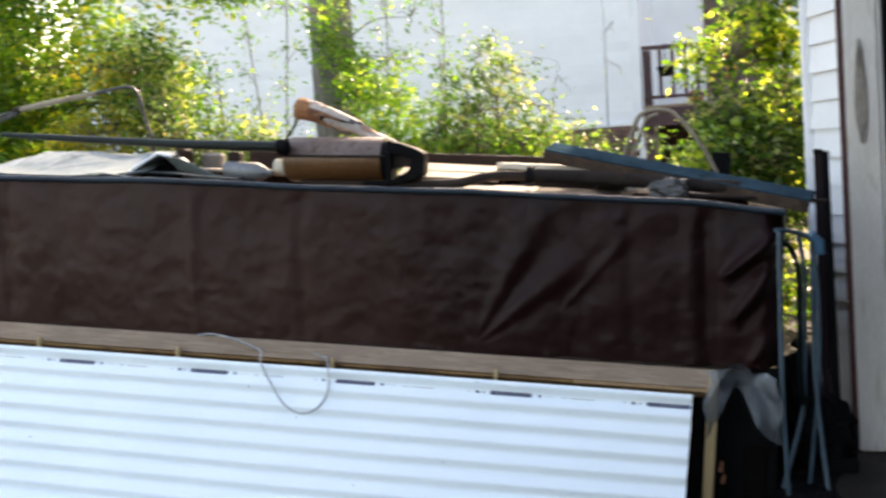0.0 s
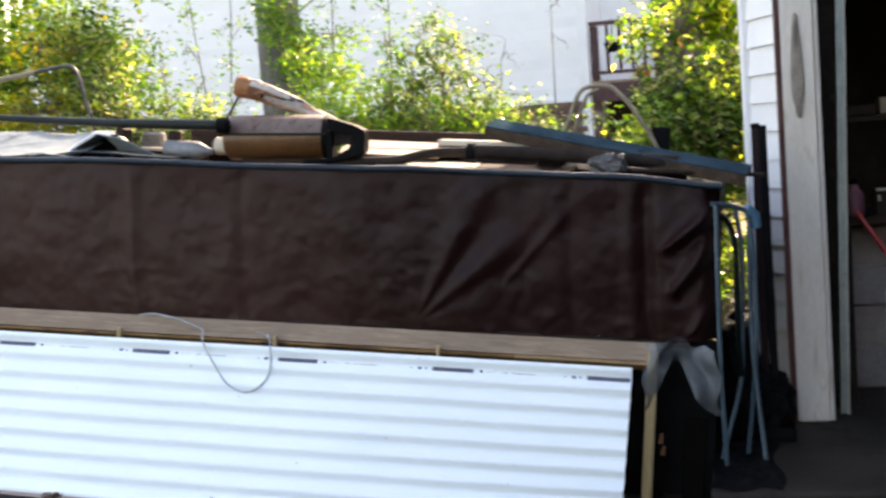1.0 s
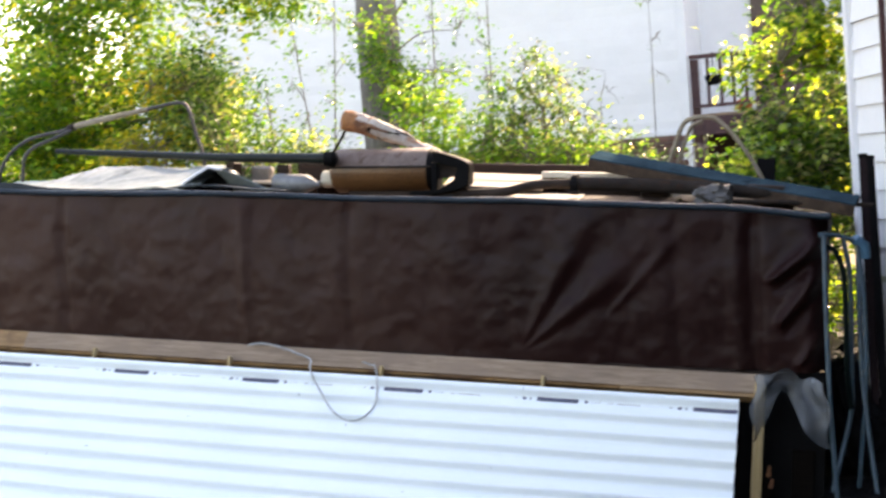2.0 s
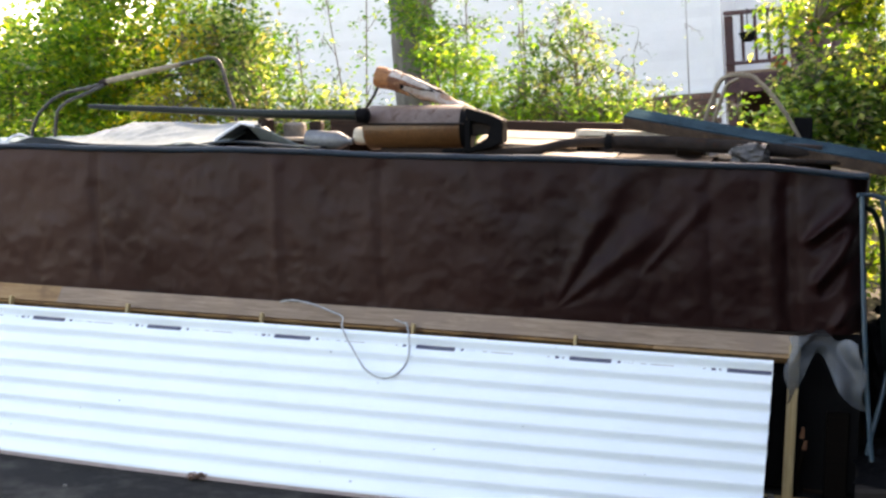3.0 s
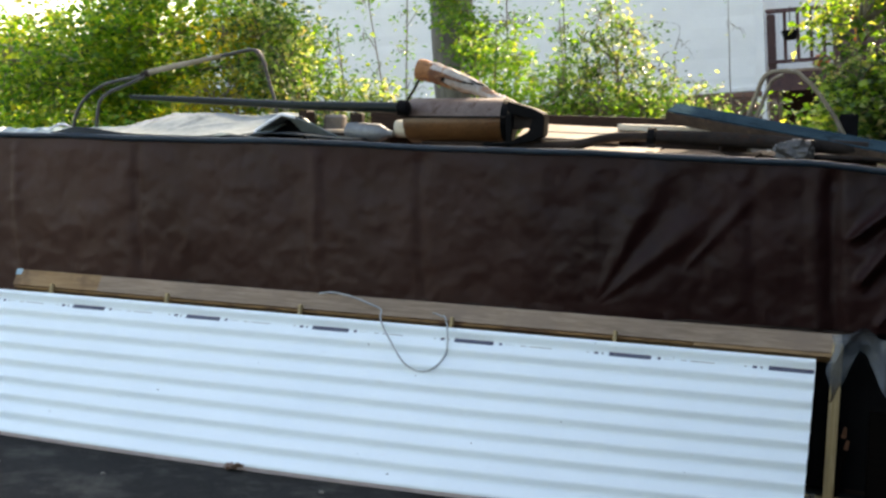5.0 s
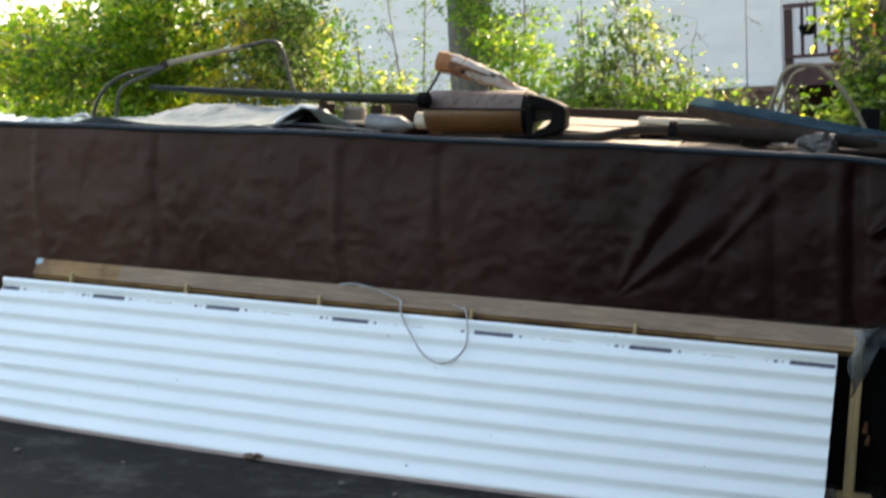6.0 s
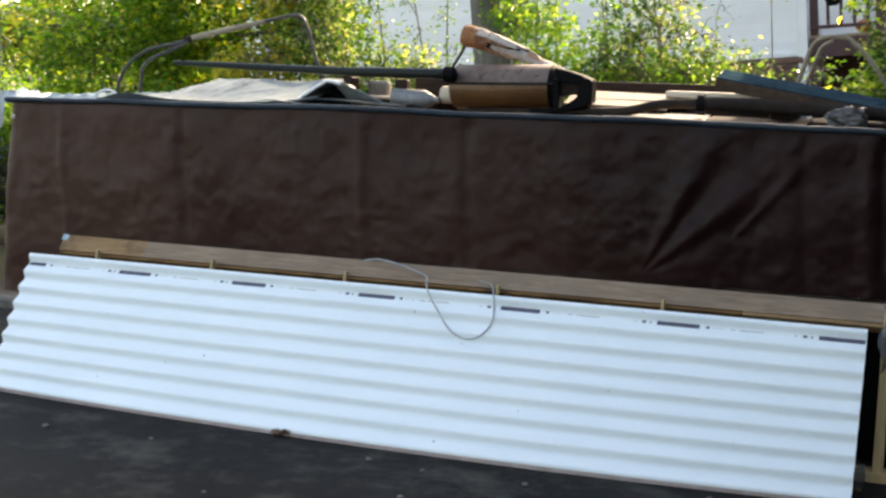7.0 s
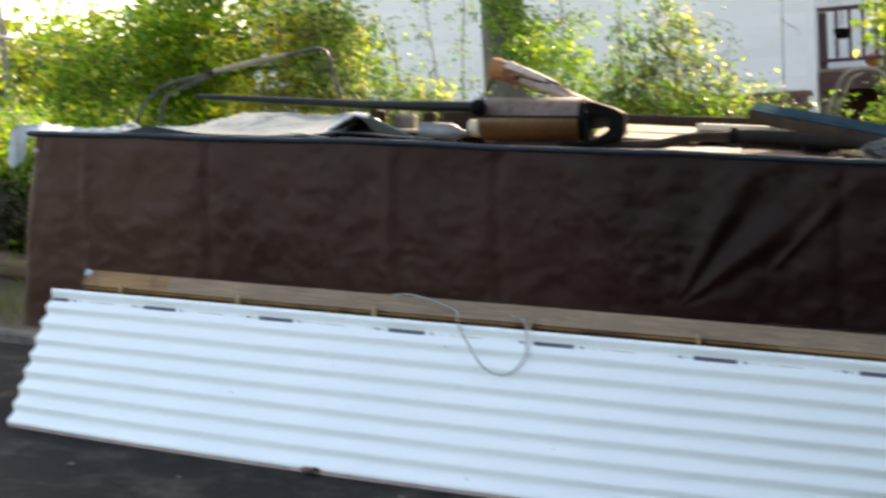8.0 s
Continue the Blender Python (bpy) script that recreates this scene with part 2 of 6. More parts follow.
M["darkgreen"] = worn("dark_green_paint", (0.0025, 0.0062, 0.0055), (0.006, 0.012, 0.0105), 6, 90, 0.3, spec=0.14)
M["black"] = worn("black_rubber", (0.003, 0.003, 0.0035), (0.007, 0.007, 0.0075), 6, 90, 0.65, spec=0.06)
M["lumber"] = wood("weathered_lumber", (0.20, 0.134, 0.088), (0.38, 0.278, 0.198), stain=(0.24, 0.168, 0.12))
M["lumberwarm"] = wood("tan_rail", (0.25, 0.138, 0.060), (0.40, 0.25, 0.125), stain=(0.17, 0.095, 0.05))
M["liporange"] = wood("orange_brown_rail", (0.19, 0.092, 0.032), (0.32, 0.18, 0.07), stain=(0.10, 0.045, 0.02))
M["railwood"] = wood("brown_rail", (0.12, 0.055, 0.022), (0.25, 0.128, 0.055))
# dark wood meant for the shade under the rack
M["voidwood"] = wood("void_board", (0.006, 0.004, 0.003), (0.016, 0.010, 0.007))
M["lumberyel"] = wood("yellow_lumber", (0.38, 0.26, 0.12), (0.58, 0.43, 0.22), along=(14, 14, 1))
M["ply"] = wood("plywood", (0.36, 0.29, 0.215), (0.54, 0.455, 0.36), shift=0.12, stain=(0.36, 0.28, 0.20))
M["cream"] = wood("cream_board", (0.55, 0.48, 0.36), (0.74, 0.68, 0.55))
M["darkwood"] = wood("dark_board", (0.018, 0.011, 0.008), (0.046, 0.027, 0.019), spec=0.15)
M["rust"] = worn("rusted_steel", (0.10, 0.035, 0.018), (0.24, 0.10, 0.045), 9, 60, 0.8, relief=0.6, c3=(0.36, 0.18, 0.09))
M["rustpipe"] = worn("flaking_pipe", (0.20, 0.13, 0.09), (0.56, 0.52, 0.48), 7, 70, 0.7, relief=0.7, depth=0.008, c3=(0.30, 0.12, 0.045))
M["rustwhite"] = worn("flaking_white_shell", (0.34, 0.27, 0.21), (0.66, 0.62, 0.57), 8, 70, 0.7, relief=0.7, depth=0.008, c3=(0.34, 0.14, 0.05))
M["rustorange"] = worn("raw_orange_rust", (0.20, 0.075, 0.03), (0.42, 0.18, 0.07), 14, 70, 0.85, relief=0.7, c3=(0.10, 0.035, 0.018))
M["tank"] = worn("tan_tank", (0.078, 0.032, 0.011), (0.165, 0.074, 0.027), 5, 80, 0.36, c3=(0.13, 0.042, 0.014))
M["tanktop"] = worn("faded_tank_top", (0.098, 0.060, 0.046), (0.185, 0.138, 0.118), 7, 80, 0.5, c3=(0.07, 0.032, 0.018), spec=0.2)
M["steel"] = worn("dull_steel", (0.017, 0.013, 0.0115), (0.036, 0.028, 0.024), 8, 90, 0.75, 0.0, c3=(0.040, 0.019, 0.011), spec=0.08)
M["greysteel"] = worn("grey_can", (0.14, 0.145, 0.145), (0.24, 0.245, 0.245), 8, 90, 0.45, 0.3)
M["beam"] = worn("blue_grey_paint", (0.020, 0.040, 0.053), (0.036, 0.070, 0.088), 5, 80, 0.7, c3=(0.014, 0.024, 0.030), spec=0.0)
M["dulltube"] = worn("dull_tube", (0.014, 0.0125, 0.011), (0.042, 0.037, 0.030), 12, 90, 0.45, c3=(0.07, 0.058, 0.043))
M["rustbrown"] = worn("rusty_brown_steel", (0.045, 0.030, 0.022), (0.10, 0.068, 0.050), 9, 80, 0.75, c3=(0.13, 0.075, 0.045), spec=0.1)
M["wrap"] = worn("beige_foam", (0.19, 0.155, 0.105), (0.31, 0.26, 0.19), 9, 90, 0.85)
M["alu"] = worn("weathered_tube", (0.34, 0.32, 0.27), (0.52, 0.50, 0.45), 10, 90, 0.5, 0.3, c3=(0.2, 0.17, 0.12))
M["bluepaint"] = worn("pale_blue_enamel", (0.028, 0.062, 0.085), (0.055, 0.10, 0.13), 9, 80, 0.4, c3=(0.09, 0.11, 0.11))
M["bluecap"] = worn("blue_plastic", (0.04, 0.13, 0.22), (0.07, 0.19, 0.28), 9, 80, 0.4)
M["palepaint"] = worn("pale_blue_paint", (0.24, 0.40, 0.48), (0.42, 0.55, 0.60), 40, 120, 0.6)
M["wire"] = worn("grey_cable", (0.26, 0.28, 0.28), (0.46, 0.48, 0.48), 20, 90, 0.5)
M["print"] = worn("print_navy", (0.06, 0.065, 0.11), (0.11, 0.115, 0.16), 30, 120, 0.5)
M["printpale"] = worn("print_pale", (0.45, 0.46, 0.43), (0.6, 0.6, 0.56), 30, 120, 0.5)
# near-black wood: the shade under the rack is put into its colour
M["voidblack"] = wood("void_stick", (0.003, 0.0022, 0.0018), (0.008, 0.0055, 0.004), spec=0.05)
M["bardark"] = worn("dark_bar", (0.010, 0.005, 0.006), (0.022, 0.010, 0.011), 5, 80, 0.6, spec=0.1)
M["cutedge"] = worn("cut_edge", (0.50, 0.40, 0.38), (0.66, 0.55, 0.53), 20, 90, 0.6)
M["redend"] = worn("red_edge", (0.22, 0.05, 0.06), (0.34, 0.10, 0.10), 20, 90, 0.5)
M["siding"] = worn("white_siding", (0.80, 0.80, 0.80), (0.86, 0.86, 0.86), 2.0, 60, 0.55, relief=0.08, shift=0.05, tone=0.15)
M["trim"] = worn("white_trim", (0.74, 0.75, 0.76), (0.82, 0.82, 0.82), 2.0, 60, 0.5, relief=0.06, tone=0.15)
M["post"] = worn("peeling_post_paint", (0.60, 0.545, 0.475), (0.74, 0.69, 0.62), 2.2, 50, 0.65, relief=0.12, scale=(3, 3, 0.5), c3=(0.50, 0.43, 0.35), tone=0.4)
M["brick"] = worn("brown_brick", (0.13, 0.065, 0.05), (0.22, 0.115, 0.085), 9, 90, 0.85, relief=0.5, shift=0.35)
M["mortar"] = worn("mortar", (0.16, 0.13, 0.12), (0.22, 0.19, 0.17), 9, 90, 0.9, relief=0.5)
M["deck"] = worn("red_brown_stain", (0.055, 0.020, 0.022), (0.10, 0.040, 0.040), 4, 80, 0.6, c3=(0.04, 0.015, 0.018))
M["decktrim"] = worn("red_trim", (0.07, 0.02, 0.018), (0.11, 0.035, 0.03), 6, 80, 0.6)
M["bark"] = worn("grey_bark", (0.14, 0.125, 0.11), (0.27, 0.245, 0.215), 6, 45, 0.9, relief=0.9, depth=0.02, scale=(2.2, 2.2, 0.5))
M["logbark"] = worn("brown_log_bark", (0.10, 0.065, 0.04), (0.22, 0.15, 0.095), 8, 50, 0.9, relief=0.8, depth=0.015, scale=(0.6, 2.5, 2.5))
M["palebark"] = worn("pale_bark", (0.36, 0.32, 0.26), (0.52, 0.48, 0.41), 8, 60, 0.85, relief=0.5, scale=(2, 2, 2))
M["twig"] = worn("twig_bark", (0.15, 0.115, 0.085), (0.26, 0.215, 0.17), 12, 80, 0.85)
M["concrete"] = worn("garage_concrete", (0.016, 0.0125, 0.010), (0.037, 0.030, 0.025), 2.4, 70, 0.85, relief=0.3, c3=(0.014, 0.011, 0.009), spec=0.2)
M["block"] = worn("painted_block", (0.15, 0.135, 0.135), (0.21, 0.19, 0.19), 3, 60, 0.85, relief=0.5, shift=0.12)
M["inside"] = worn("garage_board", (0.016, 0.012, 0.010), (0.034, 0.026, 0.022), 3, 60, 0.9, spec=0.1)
M["track"] = worn("galvanised_track", (0.20, 0.25, 0.25), (0.32, 0.37, 0.37), 9, 90, 0.4, 0.6)
M["redhose"] = worn("red_plastic", (0.26, 0.02, 0.02), (0.36, 0.03, 0.03), 9, 90, 0.4)
M["pink"] = worn("pink_plastic", (0.16, 0.05, 0.075), (0.24, 0.08, 0.11), 9, 90, 0.5)
M["orange"] = worn("orange_cloth", (0.72, 0.16, 0.03), (0.85, 0.24, 0.05), 9, 90, 0.7)
M["pumpkin"] = worn("pumpkin_skin", (0.55, 0.13, 0.04), (0.68, 0.20, 0.06), 9, 90, 0.5)
M["stone"] = worn("stone", (0.11, 0.10, 0.085), (0.22, 0.20, 0.175), 12, 90, 0.9, relief=0.6, shift=0.3)
M["dryleaf"] = worn("dry_leaf", (0.17, 0.10, 0.075), (0.30, 0.20, 0.155), 25, 90, 0.8)
M["roof"] = worn("shingle", (0.05, 0.045, 0.045), (0.10, 0.09, 0.085), 6, 60, 0.9, relief=0.6)
M["door"] = worn("brown_door", (0.07, 0.04, 0.03), (0.12, 0.07, 0.05), 5, 60, 0.5)
M["leaf_tree"] = foliage("tree_leaf", [(0.0, (0.030, 0.11, 0.018)), (0.35, (0.10, 0.24, 0.032)), (0.7, (0.24, 0.37, 0.05)), (0.92, (0.38, 0.43, 0.08)), (1.0, (0.54, 0.41, 0.07))], lit=0.55)
M["leaf_shrub"] = foliage("shrub_leaf", [(0.0, (0.055, 0.16, 0.025)), (0.5, (0.15, 0.31, 0.045)), (0.85, (0.30, 0.44, 0.08)), (1.0, (0.46, 0.47, 0.12))], rough=0.36, lit=0.52)
M["leaf_gloss"] = foliage("glossy_leaf", [(0.0, (0.025, 0.06, 0.025)), (0.4, (0.10, 0.20, 0.05)), (0.72, (0.28, 0.40, 0.12)), (0.9, (0.55, 0.56, 0.33)), (1.0, (0.60, 0.44, 0.36))], rough=0.33, lit=0.56)
M["leaf_deep"] = foliage("deep_green_leaf", [(0.0, (0.03, 0.09, 0.02)), (0.35, (0.13, 0.26, 0.04)), (0.7, (0.33, 0.46, 0.08)), (0.9, (0.55, 0.56, 0.14)), (1.0, (0.66, 0.56, 0.28))], rough=0.34, lit=0.66)
M["dry_grass"] = foliage("dry_grass", [(0.0, (0.07, 0.07, 0.03)), (0.6, (0.15, 0.14, 0.06)), (1.0, (0.26, 0.22, 0.11))], rough=0.7, lit=0.3)
M["leaf_yellow"] = foliage("yellow_leaf", [(0.0, (0.22, 0.25, 0.03)), (0.6, (0.48, 0.40, 0.04)), (1.0, (0.60, 0.42, 0.05))], lit=0.5)
M["leaf_pink"] = foliage("pink_leaf", [(0.0, (0.30, 0.14, 0.12)), (1.0, (0.55, 0.32, 0.28))], lit=0.4)
M["rope"] = worn("dirty_rope", (0.22, 0.18, 0.145), (0.36, 0.31, 0.26), 14, 90, 0.9, relief=0.6)
# dark leaf for the unseen light-blocking wood and a shrub in shade
M["leaf_dark"] = foliage("dark_leaf", [(0.0, (0.022, 0.022, 0.014)), (1.0, (0.060, 0.050, 0.034))], lit=0.15)
M["leaf_far"] = foliage("far_leaf", [(0.0, (0.06, 0.09, 0.02)), (0.6, (0.13, 0.16, 0.04)), (1.0, (0.24, 0.23, 0.07))], lit=0.4)


def clear_plastic():
    m, nodes, links, b = surface("cloudy_plastic", 0.35, 0, 0.5)
    v = coords(nodes, links)
    n = noise_tex(nodes, links, v, 9, 4, 0.6, 0.8)
    links.new(ramp(nodes, links, n, [(0.3, (0.07, 0.08, 0.088)), (0.7, (0.19, 0.21, 0.222))]), b.inputs["Base Color"])
    tp = nodes.new("ShaderNodeBsdfTransparent")
    ms = nodes.new("ShaderNodeMixShader")
    links.new(ramp(nodes, links, n, [(0.3, (0.72,) * 3), (0.75, (0.38,) * 3)]), ms.inputs["Fac"])
    links.new(b.outputs[0], ms.inputs[1])
    links.new(tp.outputs[0], ms.inputs[2])
    links.new(ms.outputs[0], nodes["Material Output"].inputs["Surface"])
    return m


M["plastic"] = clear_plastic()
M["duskyplastic"] = worn("dusky_plastic", (0.020, 0.019, 0.018), (0.085, 0.080, 0.075), 11, 60, 0.35, relief=0.5)

# ---- building helpers ----
SLOPE = Matrix.Rotation(radians(5.2), 4, "Y")   # the driveway falls to the right: its own x axis, y level, z off its surface
RND = random.Random(7)


def mesh_of(name, bm, material, smooth=False):
    me = bpy.data.meshes.new(name)
    bm.normal_update()
    bm.to_mesh(me)
    bm.free()
    me.materials.append(material)
    if smooth:
        me.shade_smooth()
        me.set_sharp_from_angle(angle=radians(48))
    return me


def part(name, bm, material, parent, label="", smooth=False):
    ob = new(name, mesh_of(name, bm, material, smooth))
    ob.parent = parent
    return tagged(ob, label=label)


def thing(name, label, category, m=None, group=""):
    ob = new(name)
    ob.empty_display_size = 0.1
    ob.matrix_world = m if m is not None else Matrix()
    return tagged(ob, label=label, category=category, group=group)


def setting(name, bm, material, m=None, smooth=False, label=""):
    ob = new(name, mesh_of(name, bm, material, smooth))
    if m is not None:
        ob.matrix_world = m
    return tagged(ob, label=label, kind="structure")


def box(bm, x0, x1, y0, y1, z0, z1, bevel=0.0, m=None, seg=1):
    made = bmesh.ops.create_cube(bm, size=1)["verts"]
    for v in made:
        v.co = Vector(((x0 + x1) / 2 + v.co.x * (x1 - x0), (y0 + y1) / 2 + v.co.y * (y1 - y0), (z0 + z1) / 2 + v.co.z * (z1 - z0)))
    geo = made
    if bevel:
        edges = list({e for v in made for e in v.link_edges})
        out = bmesh.ops.bevel(bm, geom=edges, offset=bevel, segments=seg, affect="EDGES", profile=0.5)
        geo = list({v for f in out["faces"] for v in f.verts} | {v for v in made if v.is_valid})
    if m is not None:
        for v in geo:
            v.co = m @ v.co
    return bm


def one(fn, *a, **k):
    bm = bmesh.new()
    fn(bm, *a, **k)
    return bm


def tube(bm, pts, radii, seg=10, cap=True, flat=1.0):
    """A round bar along pts; one radius, or one for each point. flat squeezes it in its second direction."""
    pts = [Vector(p) for p in pts]
    if not isinstance(radii, (list, tuple)):
        radii = [radii] * len(pts)
    rings, side = [], None
    for i, p in enumerate(pts):
        d = (pts[min(i + 1, len(pts) - 1)] - pts[max(i - 1, 0)]).normalized()
        if side is None:
            side = d.cross(Vector((0, 0, 1)) if abs(d.z) < 0.9 else Vector((0, 1, 0))).normalized()
        side = (side - d * side.dot(d)).normalized()
        up = d.cross(side)
        rings.append([bm.verts.new(p + (side * math.cos(a) + up * math.sin(a) * flat) * radii[i]) for a in (2 * math.pi * k / seg for k in range(seg))])
    for a, b in zip(rings, rings[1:]):
        for k in range(seg):
            bm.faces.new((a[k], a[(k + 1) % seg], b[(k + 1) % seg], b[k]))
    if cap:
        bm.faces.new(rings[0][::-1])
        bm.faces.new(rings[-1])
    return bm


def curved(pts, n=6):
    """A smooth way through pts (Catmull-Rom)."""
    p = [Vector(q) for q in pts]
    p = [2 * p[0] - p[1]] + p + [2 * p[-1] - p[-2]]
    out = []
    for i in range(1, len(p) - 2):
        for k in range(n):
            t = k / n
            a, b, c, d = p[i - 1], p[i], p[i + 1], p[i + 2]
            out.append(0.5 * (2 * b + (c - a) * t + (2 * a - 5 * b + 4 * c - d) * t * t + (3 * b - a - 3 * c + d) * t ** 3))
    return out + [p[-2]]


def lathe(bm, profile, m, seg=24):
    """Turns (along, radius) pairs round local x, then places them by m."""
    rings = []
    for a, r in profile:
        rings.append([bm.verts.new(m @ Vector((a, r * math.cos(2 * math.pi * k / seg), r * math.sin(2 * math.pi * k / seg)))) for k in range(seg)])
    for a, b in zip(rings, rings[1:]):
        for k in range(seg):
            bm.faces.new((a[k], b[k], b[(k + 1) % seg], a[(k + 1) % seg]))
    bm.faces.new(rings[0])
    bm.faces.new(rings[-1][::-1])
    return bm


def sheet(bm, nx, ny, fn, thick=0.0):
    """A grid whose points are fn(u, v); with thick, a second layer behind it and closed edges."""
    top = [[bm.verts.new(fn(i / nx, j / ny)) for j in range(ny + 1)] for i in range(nx + 1)]
    for i in range(nx):
        for j in range(ny):
            bm.faces.new((top[i][j], top[i + 1][j], top[i + 1][j + 1], top[i][j + 1]))
    if thick:
        bm.normal_update()
        low = [[bm.verts.new(top[i][j].co - top[i][j].normal * thick) for j in range(ny + 1)] for i in range(nx + 1)]
        for i in range(nx):
            for j in range(ny):
                bm.faces.new((low[i][j], low[i][j + 1], low[i + 1][j + 1], low[i + 1][j]))
        for i in range(nx):
            bm.faces.new((top[i][0], low[i][0], low[i + 1][0], top[i + 1][0]))
            bm.faces.new((top[i][ny], top[i + 1][ny], low[i + 1][ny], low[i][ny]))
        for j in range(ny):
            bm.faces.new((top[0][j], top[0][j + 1], low[0][j + 1], low[0][j]))
            bm.faces.new((top[nx][j], low[nx][j], low[nx][j + 1], top[nx][j + 1]))
    return bm


def smooth_step(x, a, b):
    t = min(1.0, max(0.0, (x - a) / (b - a)))
    return t * t * (3 - 2 * t)


def fbm(x, y, z=0.0):
    return noise.fractal(Vector((x, y, z)), 0.6, 2.1, 5)


# ---- the ground: a driveway falling to the right, a yard that rises towards the house ----
TAN = math.tan(radians(5.2))


def ground_height(x, y):
    z = -TAN * max(-14.0, min(x, 0.5))
    z += 0.85 * smooth_step(y, 2.6, 9.5) * smooth_step(-x, -0.6, 0.6)
    z += 0.5 * smooth_step(-x, 8.0, 20.0) * smooth_step(y, 0.0, 12.0)
    if y > 2.2:
        z += 0.05 * fbm(x * 0.8, y * 0.8)
    return z


def make_ground():
    def line(lo, hi, near0, near1, step):
        out = [near0]
        while out[-1] < near1:
            out.append(out[-1] + step)
        s = step
        while out[-1] < hi:
            s *= 1.35
            out.append(min(hi, out[-1] + s))
        s = step
        while out[0] > lo:
            s *= 1.35
            out.insert(0, max(lo, out[0] - s))
        return out
    xs, ys = line(-300, 300, -8, 2, 0.25), line(-300, 300, -6, 12, 0.25)
    bm = bmesh.new()
    grid = [[bm.verts.new((x, y, ground_height(x, y))) for y in ys] for x in xs]
    for i in range(len(xs) - 1):
        for j in range(len(ys) - 1):
            f = bm.faces.new((grid[i][j], grid[i + 1][j], grid[i + 1][j + 1], grid[i][j + 1]))
            f.material_index = 0 if (ys[j] < 1.6 and xs[i] > -9) else 1
    ob = setting("ground", bm, M["asphalt"], smooth=True, label="dark worn asphalt driveway with lawn and soil behind it")
    ob.data.materials.append(M["yard"])
    return ob


make_ground()

# low stone edging where the asphalt ends beside the stack
FLOOR = 0.125


def make_kerb():
    kerb = thing("kerb", "pale weathered stone edging along the asphalt", "kerb")
    for i in range(9):
        x = -9.2 + 0.62 * i
        m = pose(x, 1.62, ground_height(x, 1.62) + 0.03, RND.uniform(-2, 2), math.degrees(math.atan(TAN)), RND.uniform(-2, 2))
        ob = part("kerb_stone", one(box, -0.3, 0.3, -0.07, 0.07, -0.1, 0.03, 0.015), M["stone"], kerb)
        ob.matrix_basis = m


make_kerb()


# ---- garage ----
def make_garage():
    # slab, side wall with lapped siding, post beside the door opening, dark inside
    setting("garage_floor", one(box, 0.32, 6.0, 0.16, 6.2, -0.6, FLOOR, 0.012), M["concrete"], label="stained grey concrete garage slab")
    far, near = Vector((0.536, 1.66, 0)), Vector((0.672, 1.285, 0))
    along = (near - far).normalized()
    out = Vector((along.y, -along.x, 0))
    if out.x > 0:
        out = -out
    wall = bmesh.new()
    mm = Matrix(((along.x, -out.x, 0, far.x), (along.y, -out.y, 0, far.y), (0, 0, 1, 0), (0, 0, 0, 1)))
    box(wall, 0.0, (near - far).length, 0.02, 0.14, FLOOR, 3.0, m=mm)
    west = setting("wall_garage_side", wall, M["trim"], label="white lapped siding on the garage's side wall")
    # boards: each leans out at its lower edge
    n, pitch, length = 23, 0.125, (near - far).length - 0.03
    bm = bmesh.new()
    vs = [bm.verts.new(p) for p in ((0, 0.015, 0), (length, 0.015, 0), (length, -0.012, 0.0), (0, -0.012, 0.0), (0, 0.015, pitch + 0.012), (length, 0.015, pitch + 0.012), (length, 0.004, pitch + 0.012), (0, 0.004, pitch + 0.012))]
    for f in ((0, 1, 2, 3), (4, 7, 6, 5), (3, 2, 6, 7), (0, 4, 5, 1), (0, 3, 7, 4), (1, 5, 6, 2)):
        bm.faces.new([vs[i] for i in f])
    me = mesh_of("siding_board", bm, M["siding"])
    for i in range(n):
        ob = new("siding_board", me)
        ob.parent = west
        ob.matrix_basis = mm @ pose(0.03, RND.uniform(-0.002, 0.002), FLOOR + 0.02 + i * pitch, 0, 0, 0)
    cb = new("corner_board", mesh_of("corner_board", one(box, -0.012, 0.03, -0.03, 0.1, FLOOR, 3.0, 0.004), M["trim"]))
    cb.parent = west
    cb.matrix_basis = mm
    ed = new("edge_trim", mesh_of("edge_trim", one(box, length + 0.022, length + 0.04, -0.024, 0.06, FLOOR, 3.0, 0.003), M["decktrim"]))
    ed.parent = west
    ed.matrix_basis = mm
    tagged(ed, label="dark red trim strip")
    # post
    post = thing("garage_post", "off-white peeling wooden post beside the garage opening", "post", pose(0.745, 1.33, FLOOR))
    part("board", one(box, -0.085, 0.068, -0.055, 0.06, 0.0, 2.9, 0.008), M["post"], post)
    part("edge_strip", one(box, 0.070, 0.085, -0.046, 0.06, 0.0, 2.9, 0.004), M["post"], post)
    def rope(bm):
        for s in range(6):
            wide, tall = 0.020 - 0.0032 * s, 0.20 - 0.012 * (s % 3)
            pts = [(-0.008 + wide * math.cos(a) * (1 - 0.55 * math.sin(a)), -0.062 - 0.003 * (s % 2), 1.56 + tall * math.sin(a) - 0.012 * s) for a in (2 * math.pi * k / 24 for k in range(25))]
            tube(bm, pts, 0.0055, 6)
    part("rope_coil", one(rope), M["rope"], post, "grey coil of rope hung on the post")
    # door track
    track = thing("door_track", "galvanised vertical garage door track", "track", pose(0.878, 1.44, FLOOR, 0, 1.7, 0))
    part("web", one(box, -0.012, 0.012, -0.004, 0.0, 0.0, 2.3), M["track"], track)
    part("flange", one(box, -0.016, -0.0122, -0.03, 0.0, 0.0, 2.3), M["track"], track)
    part("flange", one(box, 0.0122, 0.016, -0.03, 0.0, 0.0, 2.3), M["track"], track)
